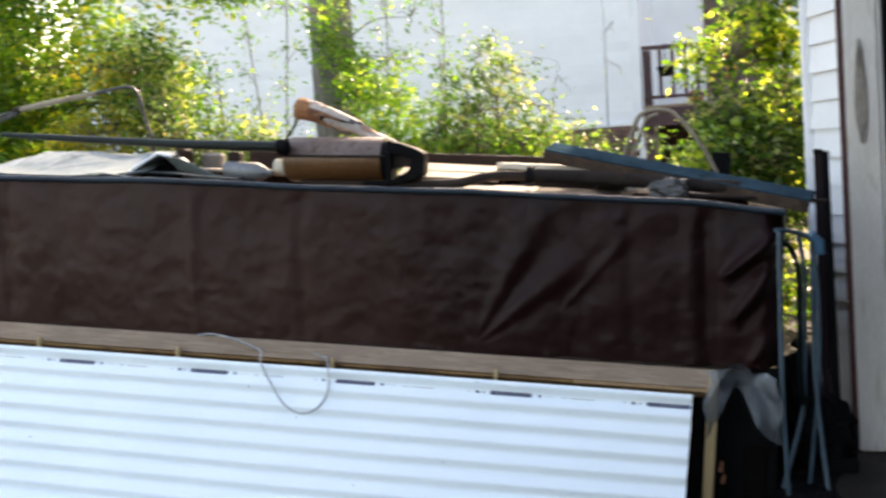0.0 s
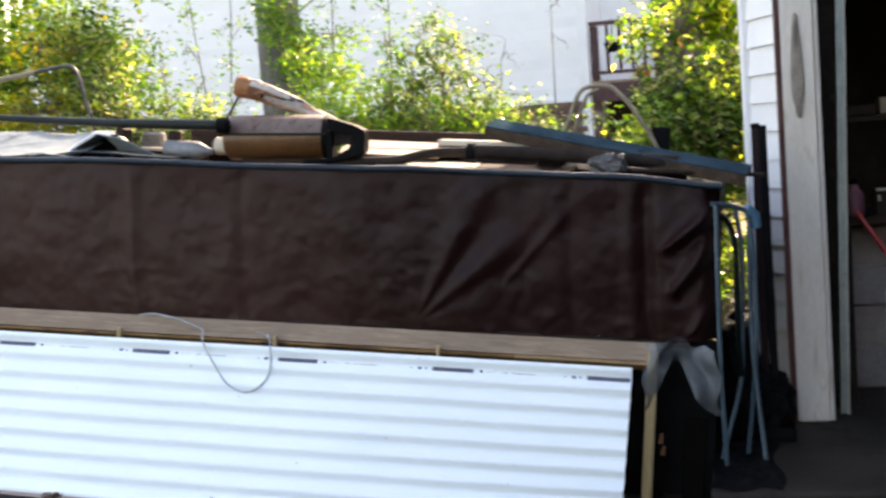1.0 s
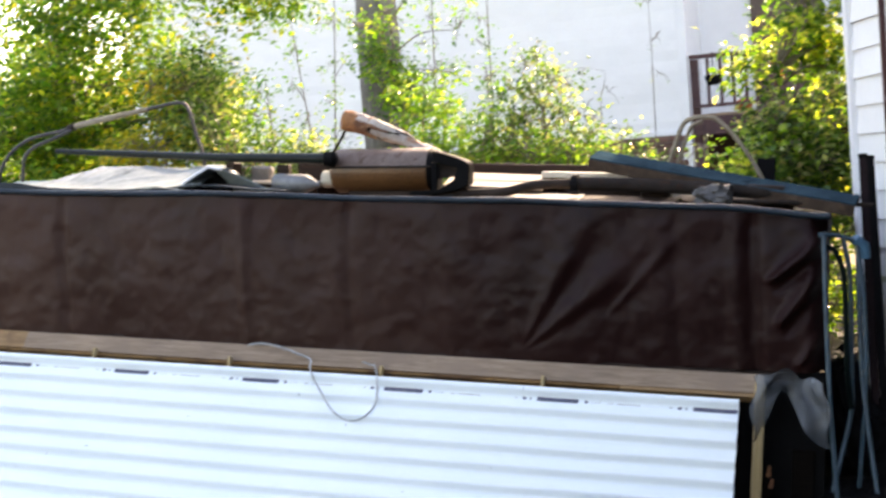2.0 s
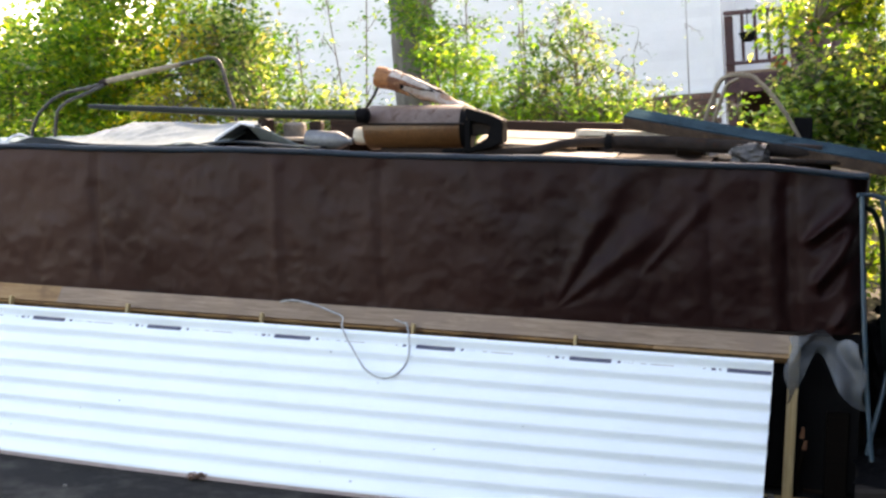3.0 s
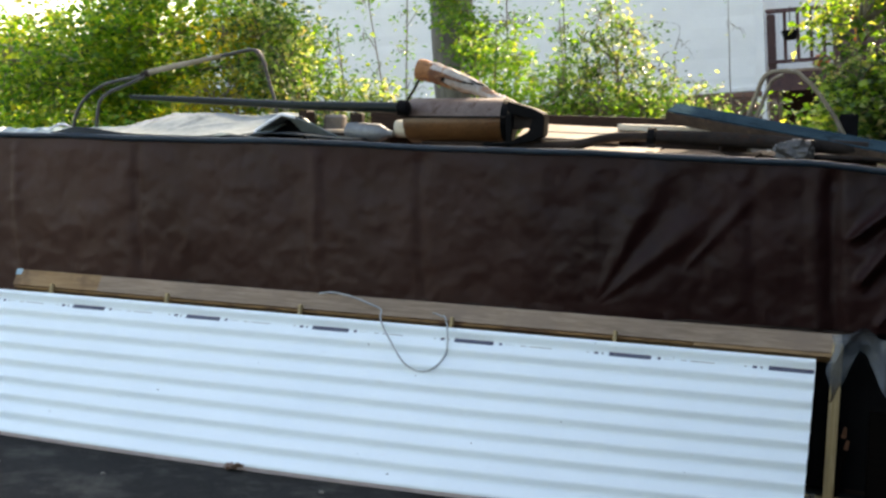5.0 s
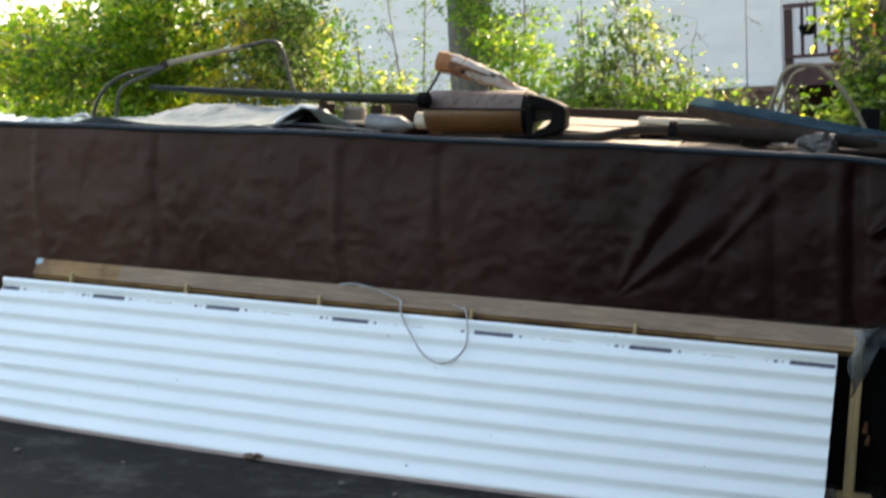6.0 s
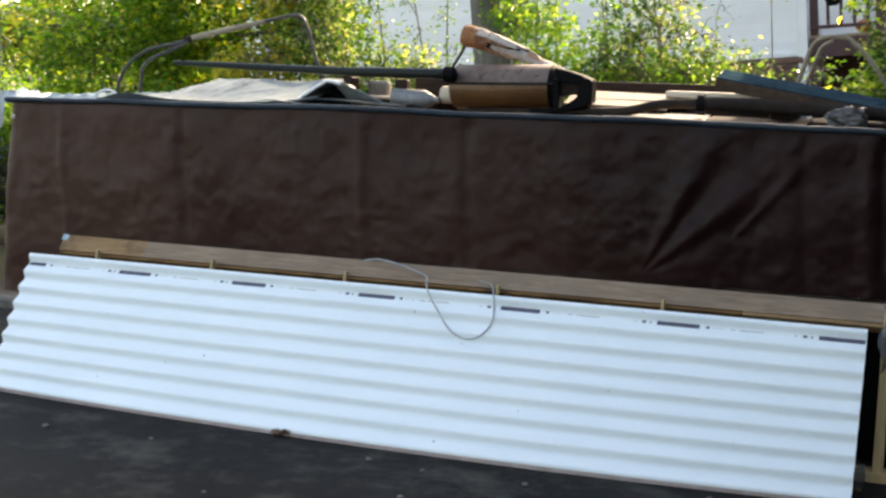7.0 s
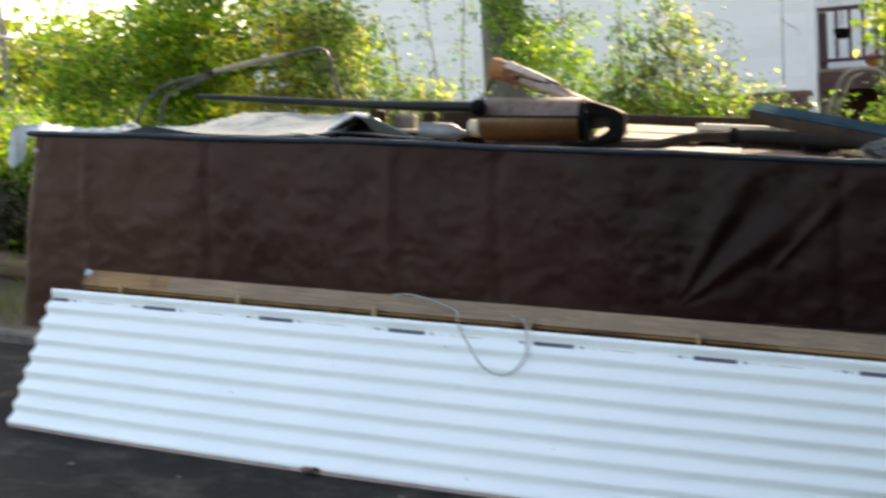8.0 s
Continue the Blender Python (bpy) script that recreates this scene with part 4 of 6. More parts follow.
# ---- leaning frame, corrugated sheet and cable ----
def make_frame():
    fr = thing("lumber_frame", "weathered two-by-four frame leaning on the tarpaulin", "lumber frame", SLOPE)
    # the rail's narrow face is turned up towards the viewer
    m = pose(-1.751, 0.4785, 0.5915, 55, 0, 0)
    part("top_rail", one(box, -1.83, 1.83, -0.046, 0.034, -0.030, 0.031, 0.003, None), M["railwood"], fr, "brown sawn timber rail").matrix_basis = m
    part("weathered_face", one(box, -1.828, 1.83, -0.0460, 0.034, 0.0312, 0.0335, 0.001, None), M["lumber"], fr, "grey-tan weathered upper face").matrix_basis = m
    lean = math.degrees(math.atan2(0.10, 0.60))
    part("end_stud", one(box, -0.019, 0.019, -0.03, 0.03, 0.0, 0.585, 0.003), M["lumberyel"], fr, "yellow pine stud").matrix_basis = pose(0.068, 0.36, 0.03, -lean, 0, 0)
    part("sole_plate", one(box, -0.12, 0.09, -0.045, 0.045, 0.0, 0.036, 0.003), M["lumberyel"], fr, "yellow pine foot piece").matrix_basis = pose(0.06, 0.36, 0.0)
    for x in (-3.35, -2.754, -2.11, -1.433, -0.761):
        part("batten", one(box, -0.0065, 0.0065, -0.012, 0.012, 0.0, 0.585, 0.002), M["lumberyel"], fr, "thin pale batten").matrix_basis = pose(x, 0.245, 0.03, -16, 0, 0)
    part("lower_lip", one(box, -1.826, 1.288, -0.058, -0.0465, -0.01, 0.026, 0.002, None), M["liporange"], fr, "orange-brown lower edge of the rail").matrix_basis = m
    part("sunburnt_end", one(box, -1.8285, -1.38, -0.0457, 0.0338, 0.0337, 0.0348, 0.0004, None), M["lumberwarm"], fr, "orange-tan bare end of the rail").matrix_basis = m
    part("joined_board", one(box, 1.29, 1.828, -0.0605, -0.0465, -0.02, 0.0300, 0.001, None), M["lumberwarm"], fr, "tan board joined on under the rail").matrix_basis = m
    part("end_mark", one(box, -0.004, 0.028, 0.006, 0.0345, 0.0349, 0.0362), M["palepaint"], fr, "pale blue paint mark on the rail's end").matrix_basis = m @ pose(-1.8305, 0, 0)


make_frame()

PW, PL, WAVE = 0.648, 3.66, 0.0767
PRINTS = (-3.73, -3.175, -2.605, -2.010, -1.389, -0.763, -0.166)   # where the printed bars begin along the sheet
LEAN = math.atan2(0.334, 0.569)


def panel_point(x, s, lift=0.0):
    """A point of the corrugated sheet: x along it, s down from its top edge."""
    u = 1 - s / PW
    ph = 2 * math.pi * (s - 0.027) / WAVE
    h = -0.0120 * math.sin(ph + 0.45 * math.sin(ph)) + lift
    sag = -0.092 * math.sin(math.pi * min(1, max(0, (x + PL) / PL))) * (1 - u) ** 1.5 + 0.004 * math.sin(2.3 * x) * (1 - u)
    d = PW * u
    y, z = d * math.sin(LEAN), d * math.cos(LEAN)
    return Vector((x, y + sag - h * math.cos(LEAN), z + 0.003 + h * math.sin(LEAN)))


def make_panel():
    pan = thing("corrugated_sheet", "white corrugated roofing sheet leaning on a lumber frame", "roofing sheet", SLOPE)
    part("sheet", one(sheet, 60, 136, lambda u, v: panel_point(-PL + PL * u, PW * (1 - v)), 0.0016), M["sheet"], pan, smooth=True)
    def strip(x0, x1, s0, s1):
        return one(sheet, max(2, int((x1 - x0) / 0.03)), 5, lambda u, v: panel_point(x0 + (x1 - x0) * u, s1 + (s0 - s1) * v, 0.0012))
    for k in range(7):
        x = PRINTS[k]
        x1 = min(x + 0.162, -0.001)
        part("print_bar", strip(max(x, 0.005 - PL), x1, 0.037, 0.055), M["print"], pan, "dark navy printed bar")
        for a, w, mat in ((-0.058, 0.016, "print"), (-0.03, 0.009, "wire"), (0.186, 0.012, "print"), (0.212, 0.005, "printpale"), (0.226, 0.005, "printpale"), (0.240, 0.005, "printpale"), (-0.088, 0.01, "printpale"), (0.275, 0.02, "printpale"), (0.31, 0.09, "printpale")):
            if -PL < x + a and x + a + w < -0.002:
                tall = (0.040, 0.051) if mat != "printpale" else (0.043, 0.048)
                part("print_mark", strip(x + a, x + a + w, *tall), M[mat], pan)
    for x, s, w in ((-1.529, 0.590, 0.010), (-1.743, 0.098, 0.007), (-2.62, 0.375, 0.009), (-2.80, 0.42, 0.006), (-0.9, 0.33, 0.005), (-3.1, 0.52, 0.006), (-0.42, 0.47, 0.005), (-2.2, 0.22, 0.005)):
        part("dirt_speck", strip(x, x + w, s, s + 0.7 * w), M["wire"], pan, "small dark dirt speck")
    part("dirty_edge", one(sheet, 60, 2, lambda u, v: panel_point(-PL + PL * u, PW - 0.012 * v + 0.0005, 0.0011)), M["cutedge"], pan, "dirty brown lower edge")
    part("cut_edge", one(sheet, 60, 1, lambda u, v: panel_point(-PL + PL * u, PW + 0.001, -0.007 + 0.007 * v) + Vector((0, 0, -0.0005))), M["cutedge"], pan, "pale brown cut lower edge")
    part("end_edge", one(sheet, 1, 136, lambda u, v: panel_point(-PL - 0.0015, PW * (1 - v), -0.0024 + 0.003 * u)), M["redend"], pan, "reddish factory edge")


make_panel()


def make_cable():
    cable = thing("cable", "thin grey cable looped over the frame's rail and hanging", "cable", SLOPE)
    pts = [(-2.052, 0.462, 0.637), (-2.01, 0.458, 0.646), (-1.966, 0.447, 0.648), (-1.883, 0.435, 0.638), (-1.80, 0.420, 0.617), (-1.738, 0.385, 0.604), (-1.712, 0.318, 0.580), (-1.682, 0.285, 0.545), (-1.633, 0.25, 0.494), (-1.575, 0.222, 0.432), (-1.52, 0.212, 0.404), (-1.47, 0.21, 0.403), (-1.429, 0.222, 0.428), (-1.404, 0.25, 0.469), (-1.404, 0.27, 0.525), (-1.424, 0.312, 0.580), (-1.452, 0.365, 0.600), (-1.474, 0.395, 0.594)]
    part("strand", one(tube, curved(pts, 6), 0.0037, 7), M["wire"], cable, smooth=True)
    part("frayed_end", one(tube, curved([(-1.474, 0.395, 0.594), (-1.495, 0.408, 0.598), (-1.522, 0.42, 0.602)], 5), 0.0025, 6), M["wire"], cable)


make_cable()


def make_plastic():
    bag = thing("plastic_film", "cloudy clear plastic film caught on the frame's corner", "plastic film", SLOPE)
    def film(u, v):
        x = 0.045 + 0.26 * u
        top = 0.640 + 0.040 * math.exp(-((u - 0.36) / 0.16) ** 2) - 0.015 * u + 0.006 * math.sin(17 * u)
        fall = 0.15 * (1 - smooth_step(u, 0.04, 0.34)) + 0.095 + 0.16 * smooth_step(u, 0.42, 0.92)
        z = top - fall * v
        y = 0.425 + 0.06 * u - 0.03 * math.sin(7 * u + 2 * v) - 0.02 * math.sin(15 * u - 3 * v) * v - 0.03 * v * (1 - u)
        return Vector((x + 0.03 * v * u + 0.012 * math.sin(9 * v + 4 * u), y, z))
    part("film", one(sheet, 60, 40, film, 0.0006), M["plastic"], bag, smooth=True)


make_plastic()


# ---- junk on top of the stack ----
def on_top(x, y, z=0.0, rx=0, ry=0, rz=0):
    return SLOPE @ pose(x, y, TOP + z, rx, ry, rz)


def make_scrap():
    scrap = thing("plastic_scrap", "small wad of cloudy plastic by the frame's foot", "plastic film", SLOPE @ pose(0.012, 0.22, 0.0))
    def wad(bm):
        bmesh.ops.create_icosphere(bm, subdivisions=3, radius=1.0)
        for v in bm.verts:
            k = 1 + 0.4 * fbm(v.co.x * 1.7, v.co.y * 1.7, v.co.z * 1.7)
            v.co = Vector((v.co.x * 0.022 * k, v.co.y * 0.03 * k, max(0.0, 0.04 + v.co.z * 0.05 * k)))
    part("film", one(wad), M["plastic"], scrap, smooth=True)


make_scrap()


def make_top_things():
    # sheets of plywood and card lying on the tarpaulin
    for x0, x1, y0, y1, z, r in ((-1.12, -0.70, 0.60, 0.95, 0.022, 3), (-0.70, -0.30, 0.60, 0.92, 0.020, -2), (-1.35, -0.85, 0.98, 1.4, 0.085, 4), (-2.3, -1.9, 0.95, 1.3, 0.06, -3), (-0.35, 0.2, 0.85, 1.5, 0.02, 2)):
        ply = thing("plywood_offcut", "dark plywood offcut lying on the stack" if x0 in (-0.70, -0.35) else "sunlit pale plywood offcut lying on the stack", "board", on_top((x0 + x1) / 2, (y0 + y1) / 2, z, 4 if y0 == 0.60 else 0, 0, r), "plywood offcuts on the stack")
        w, d = (x1 - x0) / 2, (y1 - y0) / 2
        part("panel", one(box, -w, w, -d, d, -0.006, 0.008, 0.002), M["darkwood" if x0 in (-0.70, -0.35) else "ply"], ply)
        part("packing", one(box, -w * 0.8, w * 0.8, -d * 0.8, d * 0.8, -z - 0.02, -0.008), M["darkwood"], ply, "dark packing piece underneath")
    tilt = thing("plywood_offcut", "sunlit pale plywood offcut propped up behind a pipe", "board", on_top(-1.03, 1.0, 0.086, 14, 1, 2), "plywood offcuts on the stack")
    part("panel", one(box, -0.30, 0.14, -0.11, 0.11, -0.006, 0.006, 0.002), M["ply"], tilt)
    part("packing", one(box, -0.12, 0.12, 0.0, 0.06, -0.115, -0.008), M["darkwood"], tilt, "dark packing piece underneath")
    # crumpled grey sheet with a turned-up ridge
    def grey(u, v):
        x = -3.50 + 1.06 * u
        z = 0.02 + 0.092 * smooth_step(u, 0.02, 0.4) * smooth_step(v, 0.05, 0.8)
        k = math.exp(-((u - 0.86) / 0.055) ** 2)
        z += 0.01 * k
        z += 0.007 * fbm(x * 3, v * 2.5, 4) + 0.003 * math.sin(9 * x + 4 * v)
        z += ridge(u, v, 0.30, 0.0, 0.36, 1.0, 0.012, 0.010) - ridge(u, v, 0.36, 0.1, 0.44, 0.9, 0.014, 0.008) + ridge(u, v, 0.42, 0.0, 0.60, 0.8, 0.012, 0.010) + ridge(u, v, 0.5, 0.3, 0.8, 0.5, 0.02, 0.008) + ridge(u, v, 0.16, 0.0, 0.28, 0.7, 0.012, 0.009)
        x += 0.10 * v
        return SLOPE @ Vector((x, 0.60 + 0.50 * v + 0.02 * math.sin(5 * u), top_edge(x) + z))
    gs = thing("grey_sheet", "crumpled grey sheet with a folded ridge, lying on the stack", "sheet")
    part("skin", one(sheet, 70, 30, grey, 0.004), M["greysheet"], gs, smooth=True)
    prof = [(-2.53, 1.272), (-2.475, 1.322), (-2.364, 1.388), (-2.30, 1.378), (-2.212, 1.352), (-2.08, 1.297)]
    def tent(u, v):
        k = u * (len(prof) - 1)
        i = min(len(prof) - 2, int(k))
        p, q = Vector((*prof[i], 0)), Vector((*prof[i + 1], 0))
        w = p.lerp(q, k - i)
        return SLOPE @ Vector((w.x + 0.05 * v, 0.70 + 0.22 * v, w.y + 0.01 * v - 0.20 * v * smooth_step(u, 0.3, 0.6)))
    part("ridge", one(sheet, 20, 6, tent, 0.004), M["greysheet"], gs, "turned-up ridge with a dark hollow")
    # shade inside the fold, painted as a black sheet
    part("hollow", one(sheet, 20, 4, lambda u, v: SLOPE @ Vector((-2.50 + 0.42 * u, 0.80 + 0.03 * math.sin(3 * u), 1.24 + (0.02 + 0.115 * math.exp(-((u - 0.34) / 0.36) ** 2)) * v)), 0.003), M["black"], gs, "black sheet added for the shade inside the fold", True)
    part("curled_lip", one(tube, [grey(0.02 + 0.010 * i, 0.0) + Vector((0, -0.03, 0.012 + 0.018 * math.sin(math.pi * i / 11))) for i in range(12)], [0.003 + 0.004 * math.sin(math.pi * i / 11) for i in range(12)], 8), M["palelining"], gs, "bright curled front edge", True)
    part("bright_lip", one(tube, [SLOPE @ Vector((x + 0.012, 0.69, z - 0.004)) for x, z in prof[:4]], 0.0085, 8), M["palelining"], gs, "bright pale line along the ridge", True)
    part("under_fold", one(sheet, 30, 6, lambda u, v: SLOPE @ Vector((-2.52 + 0.55 * u, 0.60 + 0.16 * v, top_edge(-2.3) + 0.02 + 0.03 * math.sin(3 * u) * (1 - u))), 0.006), M["hem"], gs, "dark fold underneath", True)
    # dark hem fold; its raised hump paints the shaded hollow under the sheet
    part("front_fold", one(sheet, 60, 6, lambda u, v: SLOPE @ Vector((-3.55 + 1.2 * u, 0.575 - 0.01 * math.sin(9 * u), top_edge(-3.5 + 1.2 * u) + 0.002 + v * (0.016 + 0.026 * math.exp(-((u - 0.20) / 0.15) ** 2) + 0.012 * math.exp(-((u - 0.9) / 0.1) ** 2)) * min(1.0, 6 * u, 6 * (1 - u)))), 0.006), M["hem"], gs, "dark hem fold, its hump drawing the shade under the sheet's edge", True)
    # long dark pole with a knob
    pole = thing("furled_pole", "long dark green tapered pole with a round end knob", "pole", SLOPE)
    part("shaft", one(tube, [(-3.45, 1.2, 1.440), (-3.2, 1.15, 1.436), (-2.418, 0.95, 1.424), (-1.82, 0.752, 1.428)], [0.011, 0.015, 0.020, 0.026], 14), M["darkgreen"], pole, smooth=True)
    part("knob", one(lathe, [(-0.030, 0.020), (-0.022, 0.033), (0.018, 0.034), (0.028, 0.018)], pose(-1.795, 0.745, 1.428), 16), M["black"], pole, smooth=True)
    # the pole's shadowed lower side, drawn as an added dark board
    edge = thing("dark_board", "dark red-brown board added to draw a pole's shadowed lower side", "board", on_top(-1.92, 1.17, 0.0, 0, 0, 2))
    part("plank", one(box, -0.20, 0.20, -0.011, 0.011, -0.03, 0.160, 0.003), M["darkwood"], edge)
    for x in (-2.05, -2.36):
        ob = thing("wood_chock", "small rough wood block holding up a pole", "wood block", on_top(x, 0.835 if x == -2.05 else 0.965, 0.0, 0, 0, RND.uniform(-20, 20)), "wood blocks on the stack")
        part("block", one(box, -0.028, 0.028, -0.03, 0.03, -0.004, {-2.05: 0.148, -2.36: 0.152}[x], 0.006), M["darkwood"], ob)
    # bent tube handle with a foam wrap
    hand = thing("bent_tube", "bent tubular mower handle with a worn beige wrap", "tube frame", SLOPE)
    a = [(-4.0, 1.5, 1.25), (-3.985, 1.5, 1.32), (-3.935, 1.5, 1.409), (-3.811, 1.5, 1.496), (-3.601, 1.5, 1.545), (-3.516, 1.5, 1.573), (-3.197, 1.5, 1.639), (-3.001, 1.5, 1.682), (-2.925, 1.5, 1.693), (-2.885, 1.5, 1.68), (-2.856, 1.5, 1.63), (-2.822, 1.5, 1.518), (-2.789, 1.5, 1.43), (-2.76, 1.5, 1.25)]
    part("main_tube", one(tube, curved(a, 6), 0.0098, 10), M["dulltube"], hand, smooth=True)
    part("side_tube", one(tube, curved([(-3.82, 1.45, 1.25), (-3.814, 1.45, 1.331), (-3.800, 1.45, 1.406), (-3.743, 1.45, 1.458), (-3.639, 1.45, 1.499), (-3.54, 1.48, 1.548)], 6), 0.0098, 10), M["dulltube"], hand, smooth=True)
    part("wrap", one(tube, [(-3.53, 1.5, 1.569), (-3.45, 1.5, 1.587), (-3.34, 1.5, 1.611), (-3.2, 1.5, 1.639), (-3.10, 1.5, 1.66)], [0.014, 0.016, 0.015, 0.0135, 0.012], 12), M["wrap"], hand, "worn beige foam wrap", True)
    part("clamp", one(lathe, [(-0.02, 0.018), (0.02, 0.019)], pose(-3.55, 1.497, 1.561, 0, -11, 0), 12), M["steel"], hand)
    # tank
    tank = thing("rusty_tank", "tan rusted horizontal tank with a faded top", "tank", SLOPE @ pose(-1.58, 0.86, 1.378, 0, -1.5, 0))
    def half(bm, a0, a1, grow):
        seg = 18
        prof = [(-0.235, 0.05), (-0.232, 0.082), (-0.215, 0.096), (0.215, 0.096), (0.232, 0.082), (0.235, 0.05)]
        rings = [[bm.verts.new((x, -(r + grow) * math.cos(a0 + (a1 - a0) * k / seg), (r + grow) * math.sin(a0 + (a1 - a0) * k / seg))) for k in range(seg + 1)] for x, r in prof]
        for p, q in zip(rings, rings[1:]):
            for k in range(seg):
                bm.faces.new((p[k], p[k + 1], q[k + 1], q[k]))
        for ring, flip in ((rings[0], True), (rings[-1], False)):
            bm.faces.new(ring[::-1] if flip else ring)
    part("lower_shell", one(half, -math.pi - 0.18, 0.18, 0.0), M["tank"], tank, smooth=True)
    part("upper_shell", one(half, 0.19, math.pi - 0.19, 0.002), M["tanktop"], tank, "faded pale upper shell", True)
    part("seam", one(box, -0.236, 0.236, -0.104, -0.09, 0.012, 0.022, 0.002), M["steel"], tank)
    part("end_band", one(lathe, [(0.214, 0.092), (0.214, 0.100), (0.240, 0.086), (0.242, 0.02)], Matrix(), 28), M["black"], tank, "black end band", True)
    part("cradle", one(box, -0.16, 0.16, -0.05, 0.05, -0.135, -0.088, 0.004), M["darkwood"], tank, "dark wooden cradle")
    part("neck", one(lathe, [(-0.29, 0.034), (-0.285, 0.038), (-0.238, 0.038)], pose(0, -0.01, -0.035), 16), M["cream"], tank, "cream end fitting", True)
    can = thing("grey_canister", "small grey metal canister lying on its side", "canister", on_top(-1.99, 0.80, 0.066, 0, 1.5, 2))
    part("body", one(lathe, [(-0.095, 0.02), (-0.092, 0.036), (-0.08, 0.041), (0.06, 0.041), (0.09, 0.026), (0.105, 0.016), (0.125, 0.014)], Matrix(), 20), M["greysteel"], can, smooth=True)
    part("rest", one(box, -0.07, 0.05, -0.03, 0.03, -0.066, -0.038), M["darkwood"], can)
    blk = thing("grey_block", "rough pale grey block lying on the stack", "block", on_top(-2.275, 1.1, 0.06, 0, 0, 12))
    part("block", one(box, -0.05, 0.05, -0.04, 0.04, -0.06, 0.075, 0.012), M["stone"], blk)
    # flaking pipe lying across the tank
    pp = thing("flaking_pipe", "broken rusty pipe with flaking pale crust, propped on a tank", "pipe", SLOPE)
    path = curved([(-1.80, 0.95, 1.598), (-1.70, 0.95, 1.575), (-1.60, 0.95, 1.540), (-1.50, 0.95, 1.502), (-1.41, 0.93, 1.470), (-1.325, 0.90, 1.442)], 6)
    n = len(path)
    def core_radius(i):
        return 0.037 - 0.018 * smooth_step(i / n, 0.15, 0.9)
    def crust(bm):
        tube(bm, path, [core_radius(i) for i in range(n)], 22)
        for v in bm.verts:
            v.co += Vector((0.3, 0.5, 1.0)) * 0.007 * fbm(v.co.x * 10, v.co.y * 12, v.co.z * 11)
    part("core", one(crust), M["rustpipe"], pp, "pale crusted inner pipe", smooth=True)
    # the shell that is left round the upper end, torn off along a ragged line
    def shell(bm, grow, extra, a0, a1):
        def fn(u, v):
            a = a0 + (a1 - a0) * v
            reach = (0.40 + 0.16 * math.sin(a * 1.5 - 0.6) + 0.05 * math.sin(5 * a) + 0.03 * math.sin(13 * a)) * (n - 1) + extra
            k = max(0.0, min(n - 1.001, u * reach))
            q = int(k)
            c = path[q].lerp(path[q + 1], k - q)
            d = (path[min(n - 1, q + 2)] - path[max(0, q - 1)]).normalized()
            side = d.cross(Vector((0, 0, 1))).normalized()
            up = side.cross(d)
            r = core_radius(k) + grow + 0.004 * fbm(k * 0.35, a * 2.0, 3)
            return c + (side * math.cos(a) + up * math.sin(a)) * r
        sheet(bm, 26, 40, fn, 0.004)
    part("torn_edge", one(shell, 0.003, 1.1, -2.2, 2.6), M["black"], pp, "dark open split along the torn shell", True)
    part("shell_top", one(shell, 0.007, 0.0, 0.35, 2.5), M["rustwhite"], pp, "flaking whitish top of the shell", True)
    part("shell_front", one(shell, 0.007, 0.0, -2.1, 0.34), M["rust"], pp, "rust-brown front of the shell", True)
    d = (path[0] - path[3]).normalized()
    part("broken_end", one(tube, [path[0] - d * 0.06, path[0] - d * 0.015, path[0] + d * 0.010], [0.044, 0.050, 0.046], 18), M["rustorange"], pp, "raw orange rusted end", True)
    part("hook_wire", one(tube, curved([(-1.795, 0.92, 1.55), (-1.82, 0.93, 1.51), (-1.86, 0.95, 1.46), (-1.90, 1.0, 1.44)], 5), 0.0065, 7), M["steel"], pp)
    # black elbow bracket
    el = thing("black_bracket", "black cast bracket with two legs standing beside the tank", "bracket", SLOPE)
    def plate(bm, outline, y0, y1):
        front = [bm.verts.new((x, y0, z)) for x, z in outline]
        back = [bm.verts.new((x, y1, z)) for x, z in outline]
        bm.faces.new(front)
        bm.faces.new(back[::-1])
        for k in range(len(outline)):
            bm.faces.new((front[k - 1], back[k - 1], back[k], front[k]))
        bmesh.ops.recalc_face_normals(bm, faces=bm.faces[:])
        bmesh.ops.bevel(bm, geom=bm.edges[:], offset=0.004, segments=2, affect="EDGES")
    part("arm", one(plate, [(-1.320, 1.468), (-1.262, 1.456), (-1.205, 1.440), (-1.160, 1.420), (-1.172, 1.384), (-1.2025, 1.398), (-1.314, 1.417)], 0.70, 0.79), M["black"], el)
    part("leg", one(plate, [(-1.206, 1.402), (-1.155, 1.412), (-1.157, 1.331), (-1.198, 1.308), (-1.29, 1.287), (-1.42, 1.276), (-1.42, 1.294), (-1.29, 1.304), (-1.222, 1.346)], 0.695, 0.775), M["black"], el)
    part("leg", one(plate, [(-1.328, 1.420), (-1.300, 1.414), (-1.296, 1.258), (-1.322, 1.258)], 0.71, 0.78), M["black"], el)
    part("web", one(plate, [(-1.304, 1.412), (-1.200, 1.396), (-1.215, 1.362), (-1.304, 1.350)], 0.735, 0.760), M["steel"], el, "dull grey web between the legs")
    # exhaust pipe with a flange
    ex = thing("exhaust_pipe", "long dull grey bent steel exhaust pipe with a flange", "pipe", SLOPE)
    part("thin_run", one(tube, curved([(-1.40, 0.72, 1.275), (-1.17, 0.75, 1.288), (-1.03, 0.78, 1.298), (-0.89, 0.8, 1.330), (-0.73, 0.8, 1.340)], 6), [0.020] * 25, 12), M["steel"], ex, smooth=True)
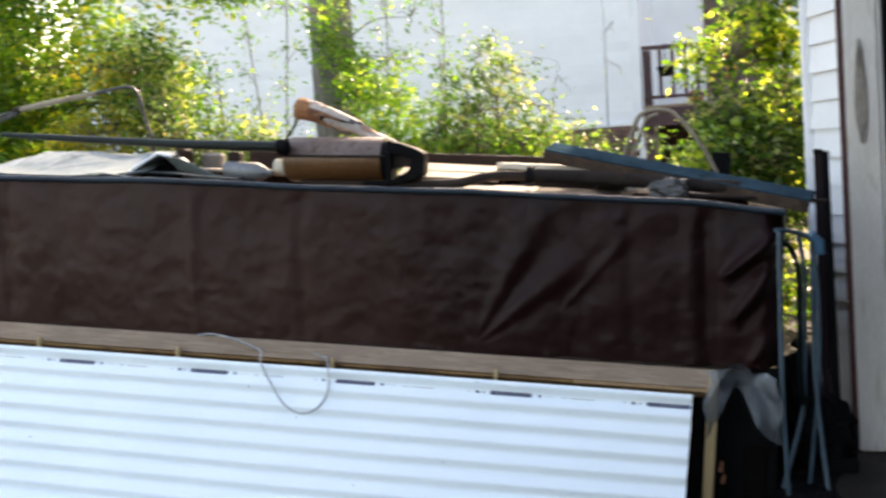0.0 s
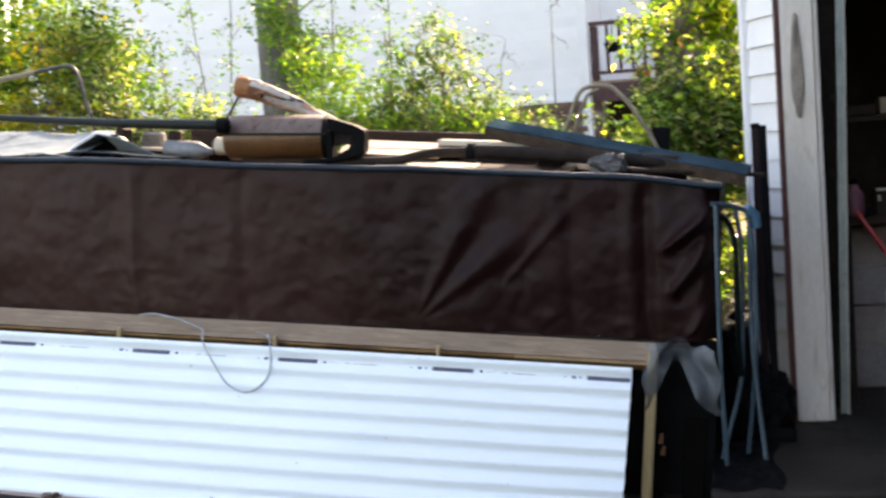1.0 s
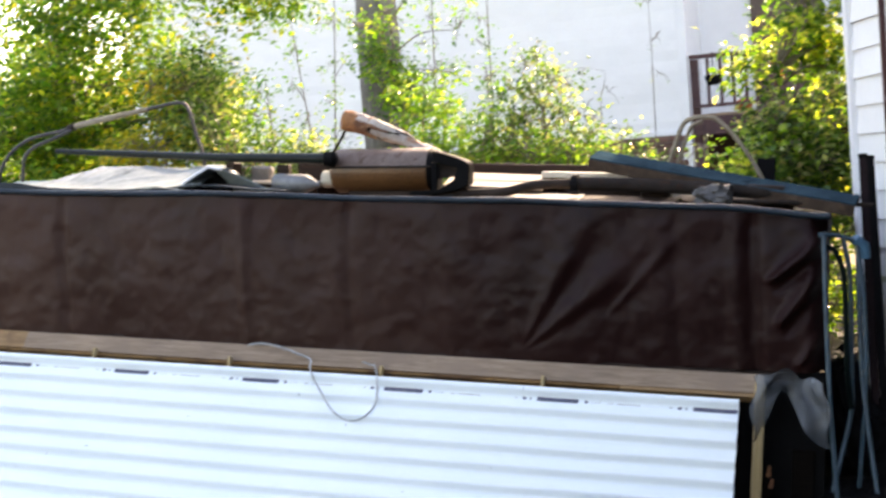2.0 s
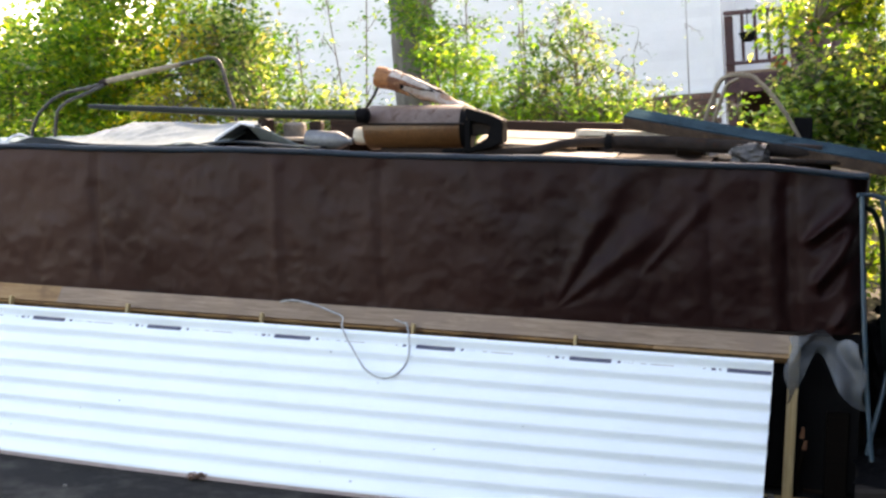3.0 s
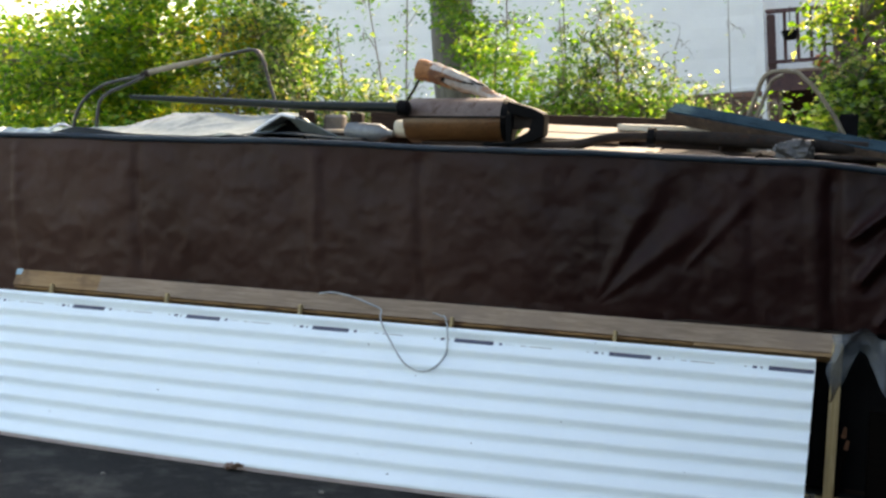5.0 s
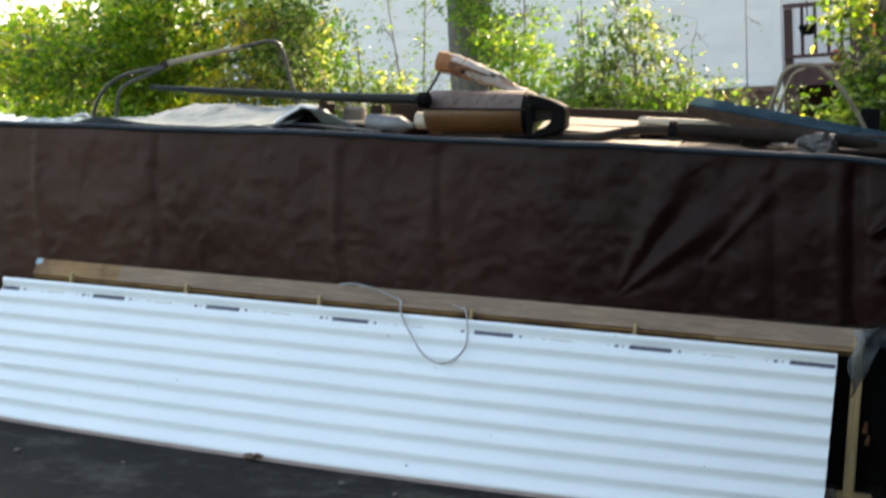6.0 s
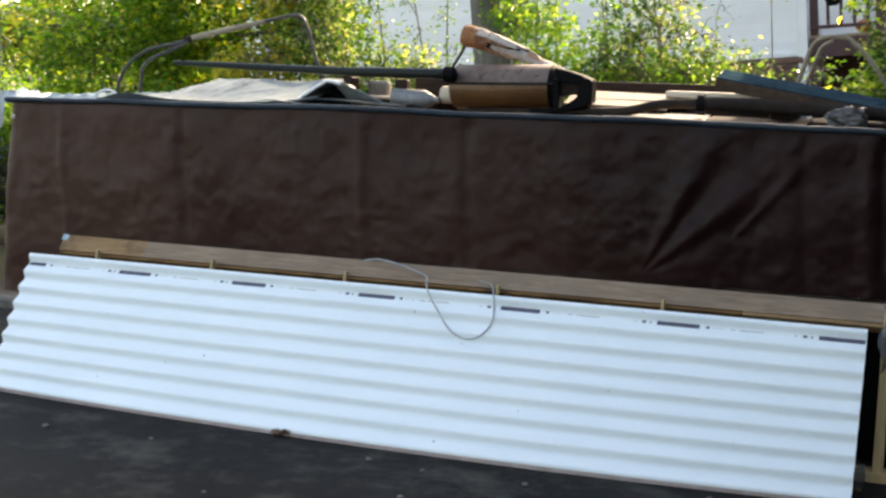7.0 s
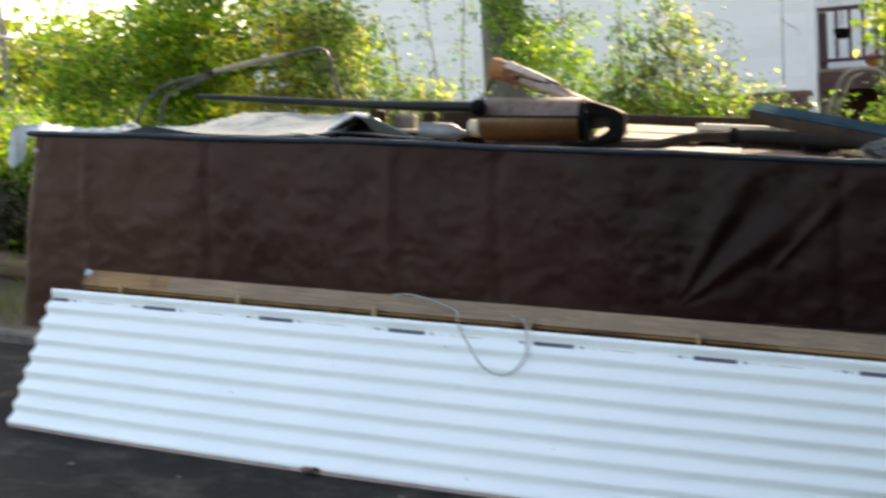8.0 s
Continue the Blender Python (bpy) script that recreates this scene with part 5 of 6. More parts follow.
    part("thick_run", one(tube, [(-0.72, 0.8, 1.340), (-0.5, 0.8, 1.340), (-0.18, 0.8, 1.330), (0.12, 0.8, 1.318)], 0.029, 14), M["steel"], ex, smooth=True)
    part("flange", one(lathe, [(-0.014, 0.042), (0.014, 0.042)], pose(-0.725, 0.8, 1.336), 18), M["black"], ex)
    part("bolt", one(lathe, [(-0.02, 0.006), (0.02, 0.006)], pose(-0.725, 0.765, 1.305), 8), M["steel"], ex)
    part("rest_block", one(box, 0.02, 0.1, 0.74, 0.86, TOP + 0.028, 1.292, 0.004), M["darkwood"], ex, "dark wood rest")
    # boards behind
    cb = thing("cream_board", "cream painted board lying on the stack", "board", on_top(-0.62, 1.1, 0.108, 0, 0.5, -1))
    part("plank", one(box, -0.30, 0.34, -0.07, 0.07, -0.004, 0.022, 0.003), M["cream"], cb)
    part("spacer", one(box, -0.2, 0.25, -0.05, 0.05, -0.1, -0.006), M["darkwood"], cb)
    gb = thing("dark_beam", "dark brown timber lying behind the pipes", "timber", on_top(-0.98, 1.36, 0.0, 0, 0, 0.5))
    part("timber", one(box, -0.36, 0.36, -0.045, 0.045, 0.10, 0.16, 0.005), M["darkwood"], gb)
    part("packer", one(box, -0.3, 0.3, -0.04, 0.04, -0.004, 0.098), M["darkwood"], gb)
    # sloping blue-grey steel beam
    bmr = thing("steel_channel", "sloping blue-grey painted steel channel", "steel channel", SLOPE)
    a, b = Vector((-0.672, 0.92, 1.452)), Vector((0.40, 0.80, 1.285))
    ang = math.degrees(math.atan2(a.z - b.z, (b - a).length))
    m = pose(*((a + b) / 2), 14, ang, math.degrees(math.atan2(b.y - a.y, b.x - a.x)))
    L = (b - a).length / 2
    part("web", one(box, -L, L, -0.065, 0.065, 0.006, 0.014, 0.002), M["beam"], bmr).matrix_basis = m
    part("front_flange", one(box, -L, L, -0.067, -0.059, -0.040, 0.005, 0.002), M["rustbrown"], bmr, "rust-dark front flange").matrix_basis = m
    part("rear_flange", one(box, -L, L, 0.059, 0.067, -0.036, 0.005, 0.002), M["darkwood"], bmr).matrix_basis = m
    sup = thing("timber_chock", "dark stacked timber chock under the steel channel", "timber", on_top(-0.42, 0.95, 0.0, 0, 0, 10))
    part("chock", one(box, -0.05, 0.05, -0.06, 0.06, -0.004, 0.115, 0.004), M["darkwood"], sup)
    rod = thing("thin_rod", "thin grey rod sticking out past the stack's end", "rod", SLOPE)
    part("rod", one(tube, [(-0.2, 0.70, 1.285), (0.46, 0.82, 1.278)], 0.009, 8), M["steel"], rod)
    # weathered tube arch at the back
    ar = thing("tube_arch", "weathered pale bent tube arch standing behind the stack", "tube frame", SLOPE)
    p = [(-0.47, 1.62, 1.22), (-0.435, 1.6, 1.422), (-0.401, 1.6, 1.538), (-0.374, 1.6, 1.605), (-0.325, 1.6, 1.633), (-0.237, 1.6, 1.633), (-0.198, 1.6, 1.606), (-0.146, 1.6, 1.556), (-0.054, 1.6, 1.432), (0.05, 1.6, 1.24)]
    part("front_tube", one(tube, curved(p, 6), 0.0105, 10), M["wrap"], ar, smooth=True)
    part("rear_tube", one(tube, curved([(x + 0.03, y + 0.07, z - 0.012) for x, y, z in p[:5]], 6), 0.009, 10), M["wrap"], ar, smooth=True)
    dk = thing("dark_slab", "dark grey slab standing on edge behind the stack", "slab", on_top(0.005, 1.62, 0.0, 0, 0, 4))
    part("slab", one(box, -0.042, 0.042, -0.02, 0.02, -0.03, 0.20, 0.006), M["black"], dk)
    # crumpled clear bag
    jg = thing("crumpled_bag", "small crumpled clear plastic bag on the stack's edge", "plastic bag", on_top(-0.138, 0.69, 0.048))
    def crumple(bm):
        bmesh.ops.create_icosphere(bm, subdivisions=4, radius=1.0)
        for v in bm.verts:
            k = 1 + 0.35 * fbm(v.co.x * 1.6, v.co.y * 1.6, v.co.z * 1.6) + 0.10 * abs(fbm(v.co.x * 3, v.co.y * 3, v.co.z * 3))
            v.co = Vector((v.co.x * 0.072 * k, v.co.y * 0.05 * k, max(-0.05, v.co.z * 0.050 * k)))
    part("film", one(crumple), M["duskyplastic"], jg, smooth=True)


make_top_things()


# ---- beside the garage: folding stand, dark bars, black sack ----
def make_stand():
    st = thing("folding_stand", "pale blue tubular folding stand with worn enamel", "stand")
    f = FLOOR
    tubes = {"top_bar": [(0.37, 0.52, 1.145), (0.43, 0.56, 1.135), (0.50, 0.60, 1.105), (0.525, 0.62, 1.08)],
             "front_leg": [(0.385, 0.50, 1.14), (0.378, 0.49, 0.9), (0.372, 0.48, 0.5), (0.378, 0.48, f)],
             "rear_leg": [(0.455, 0.58, 1.12), (0.470, 0.60, 0.95), (0.455, 0.62, 0.6), (0.440, 0.66, 0.42), (0.352, 0.58, f)],
             "outer_leg": [(0.50, 0.60, 1.10), (0.515, 0.60, 0.9), (0.505, 0.61, 0.55), (0.455, 0.66, f)],
             "brace_leg": [(0.505, 0.60, 1.09), (0.495, 0.61, 0.8), (0.497, 0.60, 0.5), (0.525, 0.55, f)]}
    for name, pts in tubes.items():
        part(name, one(tube, curved(pts, 6), 0.0092, 10), M["bluepaint"], st, smooth=True)
    part("corner_cap", one(tube, [(0.495, 0.60, 1.12), (0.525, 0.62, 1.085), (0.53, 0.625, 1.04)], [0.02, 0.024, 0.02], 12), M["bluecap"], st, "bright blue plastic corner cap", True)
    part("bow_tube", one(tube, curved([(0.39, 0.52, 1.10), (0.425, 0.55, 1.07), (0.448, 0.56, 0.98), (0.445, 0.57, 0.80), (0.44, 0.60, 0.62), (0.446, 0.645, 0.46)], 6), 0.011, 10), M["darkgreen"], st, "dark bowed inner tube", True)


make_stand()


def make_bars():
    for i, (x, mat, lab) in enumerate(((0.553, "bardark", "dark red-brown bar leaning on the garage siding"), (0.580, "black", "black bar leaning on the garage siding"))):
        bar = thing("leaning_bar", lab, "bar", group="bars leaning by the garage")
        a, b = Vector((x - 0.012 + 0.012 * i, 1.04, FLOOR)), Vector((x - 0.002, 1.20 - 0.0 * i, 1.42 - 0.01 * i))
        m = look(a, b)
        n = (b - a).length
        part("shaft", one(box, -0.017, 0.017, -0.012, 0.012, -n, 0.0, 0.003, m), M[mat], bar)
        part("cap", one(box, -0.019, 0.019, -0.014, 0.014, -n - 0.014, -n + 0.006, 0.003, m), M["black"], bar)
    sack = thing("black_sack", "slumped black plastic sack on the garage slab", "sack", pose(0.59, 1.10, FLOOR))
    def lump(bm):
        bmesh.ops.create_icosphere(bm, subdivisions=4, radius=1.0)
        for v in bm.verts:
            k = 1 + 0.28 * fbm(v.co.x * 1.8, v.co.y * 1.8, v.co.z * 1.8)
            v.co = Vector((v.co.x * 0.12 * k - 0.045, v.co.y * 0.16 * k, max(0.0, 0.11 + v.co.z * 0.15 * k)))
    part("bag", one(lump), M["black"], sack, smooth=True)
    part("tie", one(tube, [(-0.045, 0.0, 0.22), (-0.03, 0.0, 0.26), (-0.055, 0.01, 0.285)], [0.03, 0.018, 0.03], 9), M["black"], sack, smooth=True)
    # lump added in black to stand for the shade between stack and garage
    heap = thing("black_sack", "black lump added for the shade between the stack and the garage", "sack", pose(0.435, 1.06, FLOOR))
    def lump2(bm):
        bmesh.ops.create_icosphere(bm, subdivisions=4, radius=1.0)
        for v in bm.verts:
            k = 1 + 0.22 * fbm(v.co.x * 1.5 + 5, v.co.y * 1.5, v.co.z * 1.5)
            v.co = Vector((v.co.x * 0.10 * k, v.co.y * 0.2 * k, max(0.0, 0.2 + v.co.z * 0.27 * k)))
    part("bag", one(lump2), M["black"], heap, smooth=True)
    part("tie", one(tube, [(0.0, 0.0, 0.44), (0.01, 0.0, 0.49), (-0.015, 0.01, 0.52)], [0.03, 0.016, 0.028], 9), M["black"], heap, smooth=True)
    tray = thing("black_tray", "shallow black plastic tray on the garage slab", "tray", pose(0.56, 1.0, FLOOR))
    part("base", one(box, -0.07, 0.09, -0.09, 0.09, 0.0, 0.01, 0.003), M["black"], tray)
    for x0, x1, y0, y1 in ((-0.07, -0.06, -0.09, 0.09), (0.08, 0.09, -0.09, 0.09), (-0.06, 0.08, -0.09, -0.08), (-0.06, 0.08, 0.08, 0.09)):
        part("side", one(box, x0, x1, y0, y1, 0.01, 0.06, 0.003), M["black"], tray)
    # added black sheet for the floor's darkness, from occlusion and damp dirt
    spread = thing("shade_sheet", "black sheet added on the garage slab for its dark, shaded floor", "plastic sheet", pose(0.42, 0.56, FLOOR))
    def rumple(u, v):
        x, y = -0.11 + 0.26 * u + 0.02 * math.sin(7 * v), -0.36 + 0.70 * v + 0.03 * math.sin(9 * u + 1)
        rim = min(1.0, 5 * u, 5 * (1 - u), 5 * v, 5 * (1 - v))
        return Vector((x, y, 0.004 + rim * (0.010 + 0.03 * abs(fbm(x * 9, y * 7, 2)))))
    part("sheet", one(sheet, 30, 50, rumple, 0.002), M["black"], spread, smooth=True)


make_bars()


# ---- small litter on the driveway ----
def make_litter():
    def pebble(bm, r, seed):
        bmesh.ops.create_icosphere(bm, subdivisions=2, radius=1.0)
        for v in bm.verts:
            k = r * (1 + 0.3 * fbm(v.co.x + seed, v.co.y, v.co.z))
            v.co = Vector((v.co.x * k, v.co.y * k * 0.8, v.co.z * k * 0.55 + r * 0.3))
    rr = random.Random(3)
    for i in range(26):
        x, y = rr.uniform(-4.4, 0.2), rr.uniform(-1.25, -0.12)
        st = tagged(new("pebble", mesh_of("pebble", one(pebble, rr.uniform(0.006, 0.016), i), M["stone"], True)), label="small pale pebble on the asphalt", category="pebble", group="pebbles on the driveway")
        st.matrix_world = SLOPE @ pose(x, y, 0, 0, 0, rr.uniform(0, 360))
    def leaf(bm):
        sheet(bm, 6, 4, lambda u, v: Vector((0.05 * (u - 0.5), 0.05 * (v - 0.5) * math.sin(math.pi * (0.12 + 0.8 * u)), 0.012 + 0.016 * (v - 0.5) ** 2 * 4 + 0.006 * math.sin(7 * u))), 0.002)
    for i, (x, y, s) in enumerate(((-2.14, -0.10, 1.05), (-2.17, -0.105, 0.8), (-3.3, -0.95, 0.6))):
        ob = tagged(new("dry_leaf", mesh_of("dry_leaf", one(leaf), M["dryleaf"], True)), label="curled dry brown leaf on the asphalt", category="leaf", group="dry leaves on the driveway")
        ob.matrix_world = SLOPE @ pose(x, y, 0.0, rr.uniform(-15, 15), 0, rr.uniform(0, 360)) @ Matrix.Scale(s, 4)


make_litter()


def make_log():
    """A weathered log lying on the lawn past the stack's far end."""
    log = thing("fallen_log", "weathered brown log lying on the dry lawn", "log")
    x0, x1, y = -8.4, -5.7, 3.55
    pts = [Vector((x0 + (x1 - x0) * i / 12, y + 0.03 * math.sin(1.3 * i), ground_height(x0 + (x1 - x0) * i / 12, y) + 0.09)) for i in range(13)]
    def trunk(bm):
        tube(bm, pts, [0.115 - 0.002 * i for i in range(13)], 16)
        for v in bm.verts:
            v.co.z += 0.02 * fbm(v.co.x * 4, v.co.y * 9, v.co.z * 9)
    part("trunk", one(trunk), M["logbark"], log, smooth=True)
    part("branch_stub", one(tube, [pts[7], pts[7] + Vector((0.05, -0.1, 0.12)), pts[7] + Vector((0.07, -0.16, 0.17))], [0.035, 0.028, 0.02], 8), M["logbark"], log)


make_log()

# ---- trees and shrubs ----
def leaf_mesh(bm_data, p, n, along, size, wide):
    """Adds one folded leaf at p, facing n, pointing along."""
    verts, faces = bm_data
    side = n.cross(along).normalized()
    b = len(verts)
    droop = n * (-0.18 * size)
    verts += [p, p + along * size * 0.45 + side * size * wide + n * size * 0.10, p + along * size * 0.5 - n * size * 0.02, p + along * size * 0.45 - side * size * wide + n * size * 0.10, p + along * size + droop]
    faces += [(b, b + 1, b + 2), (b, b + 2, b + 3), (b + 1, b + 4, b + 2), (b + 2, b + 4, b + 3)]


def leaves(rr, spots, per, spread, size, wide, upward=0.55):
    data = ([], [])
    for c, r in spots:
        for _ in range(int(per * r)):
            o = Vector((rr.gauss(0, 1), rr.gauss(0, 1), rr.gauss(0, 0.75))) * spread
            n = Vector((rr.gauss(0, 0.6), rr.gauss(0, 0.6), upward + rr.random())).normalized()
            a = Vector((rr.gauss(0, 1), rr.gauss(0, 1), rr.gauss(-0.15, 0.5)))
            a = (a - n * a.dot(n)).normalized()
            leaf_mesh(data, c + o, n, a, size * rr.uniform(0.6, 1.35), wide)
    return data


def from_data(name, data, material, parent, label=""):
    me = bpy.data.meshes.new(name)
    me.from_pydata([tuple(v) for v in data[0]], [], data[1])
    me.materials.append(material)
    ob = new(name, me)
    ob.parent = parent
    return tagged(ob, label=label)


def make_plant(name, label, category, base, height, lean, clusters, subs, per, spread, size, wide, leaf, seed, trunk_r, trunk_mat, upward=0.55, twig_r=0.006):
    """A trunk, a limb to each cluster (centre, radius), twigs to its spots and leaves round them."""
    rr = random.Random(seed)
    plant = thing(name, label, category)
    base = Vector((base[0], base[1], ground_height(base[0], base[1]) - 0.03))
    top = base + Vector((lean[0], lean[1], height))
    mid = (base + top) / 2 + Vector((rr.uniform(-0.05, 0.05), rr.uniform(-0.05, 0.05), 0))
    stem = curved([base, base.lerp(mid, 0.6), mid, mid.lerp(top, 0.5), top], 4)
    n = len(stem)
    part("trunk", one(tube, stem, [trunk_r * (1.25 - 0.9 * i / n) for i in range(n)], 9), trunk_mat, plant, smooth=True)
    spots, twigs = [], bmesh.new()
    for c, r in clusters:
        c = Vector(c)
        k = min(n - 1, max(1, int(n * rr.uniform(0.3, 0.85))))
        s = min(stem[1:], key=lambda q: (q - c).length + 0.6 * max(0, q.z - c.z + 0.3 * r))
        bend = s.lerp(c, 0.5) + Vector((rr.uniform(-0.1, 0.1), rr.uniform(-0.1, 0.1), 0.08))
        part("limb", one(tube, curved([s, bend, c], 4), [min(0.014, trunk_r * (0.42 - 0.034 * i)) for i in range(9)], 6), M["twig"], plant, smooth=True)
        for _ in range(subs):
            d = Vector((rr.gauss(0, 1), rr.gauss(0, 1), rr.gauss(0, 0.8))).normalized() * r * rr.uniform(0.25, 1.0) ** 0.6
            p = c + d
            spots.append((p, rr.uniform(0.5, 1.5)))
            tube(twigs, [c + d * 0.1, c + d * 0.55 + Vector((0, 0, 0.03)), p], [twig_r, twig_r * 0.7, twig_r * 0.35], 4, False)
    tagged(part("twig_growth", twigs, M["twig"], plant), kind="stuff")
    tagged(from_data("crown", leaves(rr, spots, per, spread, size, wide, upward), leaf, plant), kind="stuff")
    return plant


def scatter(rr, n, x, y, z, r):
    return [((rr.uniform(*x), rr.uniform(*y), rr.uniform(*z)), rr.uniform(*r)) for _ in range(n)]


G = random.Random(21)
# dense tree over the far end of the stack
# its six highest clusters, out of view, are added to shade the ground
first_tree = make_plant("tree", "leafy green tree turning yellow, beyond the stack's far end", "tree", (-5.6, 4.7), 2.6, (0.1, 0.1),
           [((x, y, min(z, 1.55 + 1.5 * max(0.0, x + 6.5))), r) for (x, y, z), r in scatter(G, 24, (-6.1, -4.2), (3.7, 5.4), (1.4, 3.2), (0.32, 0.5)) if not (x < -5.0 and z > 2.7)] + scatter(G, 5, (-7.4, -6.3), (3.9, 4.8), (0.8, 1.35), (0.25, 0.38)) + scatter(random.Random(6), 12, (-7.6, -5.9), (3.7, 4.9), (0.75, 1.7), (0.28, 0.42)) + scatter(G, 6, (-4.3, -3.3), (4.0, 4.7), (3.15, 3.7), (0.4, 0.5)), 22, 76, 0.15, 0.058, 0.30, M["leaf_tree"], 11, 0.07, M["bark"])
part("bare_limb", one(tube, curved([(-5.55, 4.62, 2.05), (-5.9, 4.3, 2.27), (-6.15, 4.3, 2.335), (-6.54, 4.28, 2.41), (-6.96, 4.3, 2.50), (-7.4, 4.35, 2.56)], 5), [0.03 - 0.0008 * i for i in range(26)], 8), M["palebark"], first_tree, "pale bare limb", True)
make_plant("tree", "low leafy tree with yellow-green leaves by the lawn", "tree", (-8.6, 6.4), 2.0, (-0.2, 0.2),
           scatter(G, 9, (-9.2, -7.4), (5.6, 7.0), (0.9, 1.8), (0.3, 0.5)), 16, 28, 0.13, 0.08, 0.26, M["leaf_shrub"], 12, 0.05, M["bark"])
# leaves coloured dark to paint the shaded green beyond the stack's end
make_plant("shrub", "low shrub, leaves coloured dark for the shade beyond the stack's end", "shrub", (-6.6, 3.7), 0.7, (0.0, 0.0),
           scatter(random.Random(8), 9, (-7.0, -6.25), (3.4, 3.9), (0.95, 1.45), (0.16, 0.26)), 14, 30, 0.08, 0.05, 0.25, M["leaf_dark"], 81, 0.02, M["twig"])
# glossy shrub
make_plant("shrub", "shrub with small glossy leaves catching the sun", "shrub", (-3.75, 4.0), 1.2, (0.05, 0.1),
           scatter(G, 9, (-4.25, -3.6), (3.8, 4.5), (1.35, 2.35), (0.2, 0.34)) + scatter(G, 7, (-3.7, -3.08), (3.9, 4.4), (1.2, 1.88), (0.18, 0.28)), 15, 34, 0.095, 0.044, 0.34, M["leaf_gloss"], 13, 0.03, M["twig"])
make_plant("shrub", "small shrub with clear yellow autumn leaves", "shrub", (-4.3, 4.0), 1.5, (0.1, 0.0),
           scatter(G, 7, (-4.55, -4.0), (3.7, 4.1), (1.6, 2.3), (0.14, 0.24)), 10, 14, 0.08, 0.06, 0.27, M["leaf_yellow"], 19, 0.018, M["twig"])
# shrub at the foot of the big trunk, and the ones before the house
make_plant("shrub", "bright green leafy shrub behind the pipes", "shrub", (-2.2, 5.1), 1.1, (0.0, 0.0),
           scatter(G, 14, (-2.75, -1.5), (4.6, 5.5), (1.1, 1.6), (0.18, 0.3)), 13, 26, 0.09, 0.05, 0.28, M["leaf_shrub"], 14, 0.03, M["twig"])
make_plant("shrub", "open shrub with glossy dark and pinkish leaves", "shrub", (-1.75, 5.4), 1.5, (0.05, 0.0),
           scatter(G, 9, (-2.0, -1.35), (5.1, 5.6), (1.5, 2.4), (0.14, 0.26)), 8, 12, 0.085, 0.046, 0.30, M["leaf_gloss"], 15, 0.022, M["twig"])
make_plant("shrub", "large backlit leafy shrub between the stack and the garage", "shrub", (0.05, 5.3), 2.0, (0.0, 0.1),
           scatter(G, 16, (-0.22, 0.5), (4.6, 6.0), (0.2, 1.45), (0.18, 0.32)) + scatter(G, 9, (0.16, 0.52), (4.9, 6.0), (1.5, 3.0), (0.18, 0.3)) + [((-0.14, 5.2, 2.1), 0.13)], 13, 20, 0.115, 0.072, 0.30, M["leaf_deep"], 16, 0.035, M["twig"])
G2 = random.Random(77)
make_plant("shrub", "loose shrub with small shiny leaves beside the garage", "shrub", (0.25, 4.9), 1.7, (0.0, 0.1),
           scatter(G2, 9, (0.02, 0.45), (4.6, 5.2), (1.3, 2.0), (0.14, 0.26)) + scatter(G2, 4, (-0.3, 0.1), (4.6, 5.2), (1.1, 1.45), (0.14, 0.2)) + scatter(G2, 6, (0.2, 0.5), (4.6, 5.0), (0.7, 1.5), (0.14, 0.24)), 13, 24, 0.08, 0.06, 0.32, M["leaf_gloss"], 71, 0.02, M["twig"])
make_plant("shrub", "spreading shrub with small shiny leaves before the house", "shrub", (-1.6, 5.2), 1.0, (0.1, 0.0),
           scatter(G2, 8, (-1.75, -1.2), (4.9, 5.4), (1.2, 1.65), (0.16, 0.26)) + scatter(G2, 5, (-2.1, -1.65), (4.9, 5.4), (1.4, 1.8), (0.14, 0.24)), 9, 15, 0.095, 0.046, 0.32, M["leaf_shrub"], 72, 0.02, M["twig"])
# tall leggy shoots rising out of the shrubs
for i, (x, y, h, dx, k, leaf) in enumerate(((-2.78, 5.2, 1.75, 0.02, 7, "leaf_shrub"), (-2.60, 5.1, 1.8, 0.04, 8, "leaf_shrub"), (-2.52, 5.3, 1.9, 0.05, 8, "leaf_shrub"), (-2.12, 5.2, 1.85, 0.03, 8, "leaf_shrub"), (-2.02, 5.35, 1.5, 0.10, 6, "leaf_gloss"), (-1.88, 5.2, 1.55, 0.06, 7, "leaf_gloss"), (-1.70, 5.25, 1.35, 0.12, 6, "leaf_gloss"), (-1.95, 5.1, 1.6, 0.08, 6, "leaf_gloss"))):
    g = ground_height(x, y)
    make_plant("leafy_shoot", "tall leggy shoot with tiers of small leaves", "shrub", (x, y), h, (dx, 0.03),
               [((x + dx * (0.4 + 0.6 * j / k) + G2.uniform(-0.11, 0.11), y + G2.uniform(-0.1, 0.1), g + h * (0.40 + 0.60 * j / k)), G2.uniform(0.08, 0.15)) for j in range(k)], 7, 13, 0.055, 0.05, 0.27, M[leaf], 90 + i, 0.010, M["twig"], twig_r=0.003)
make_plant("sapling", "bare shoot with fine pinkish twigs", "sapling", (-1.42, 5.3), 1.0, (0.05, 0.0),
           [((-1.40 + 0.04 * j, 5.3, 1.35 + 0.12 * j), 0.13) for j in range(4)], 8, 2, 0.05, 0.035, 0.2, M["leaf_pink"], 99, 0.006, M["twig"], twig_r=0.0025)
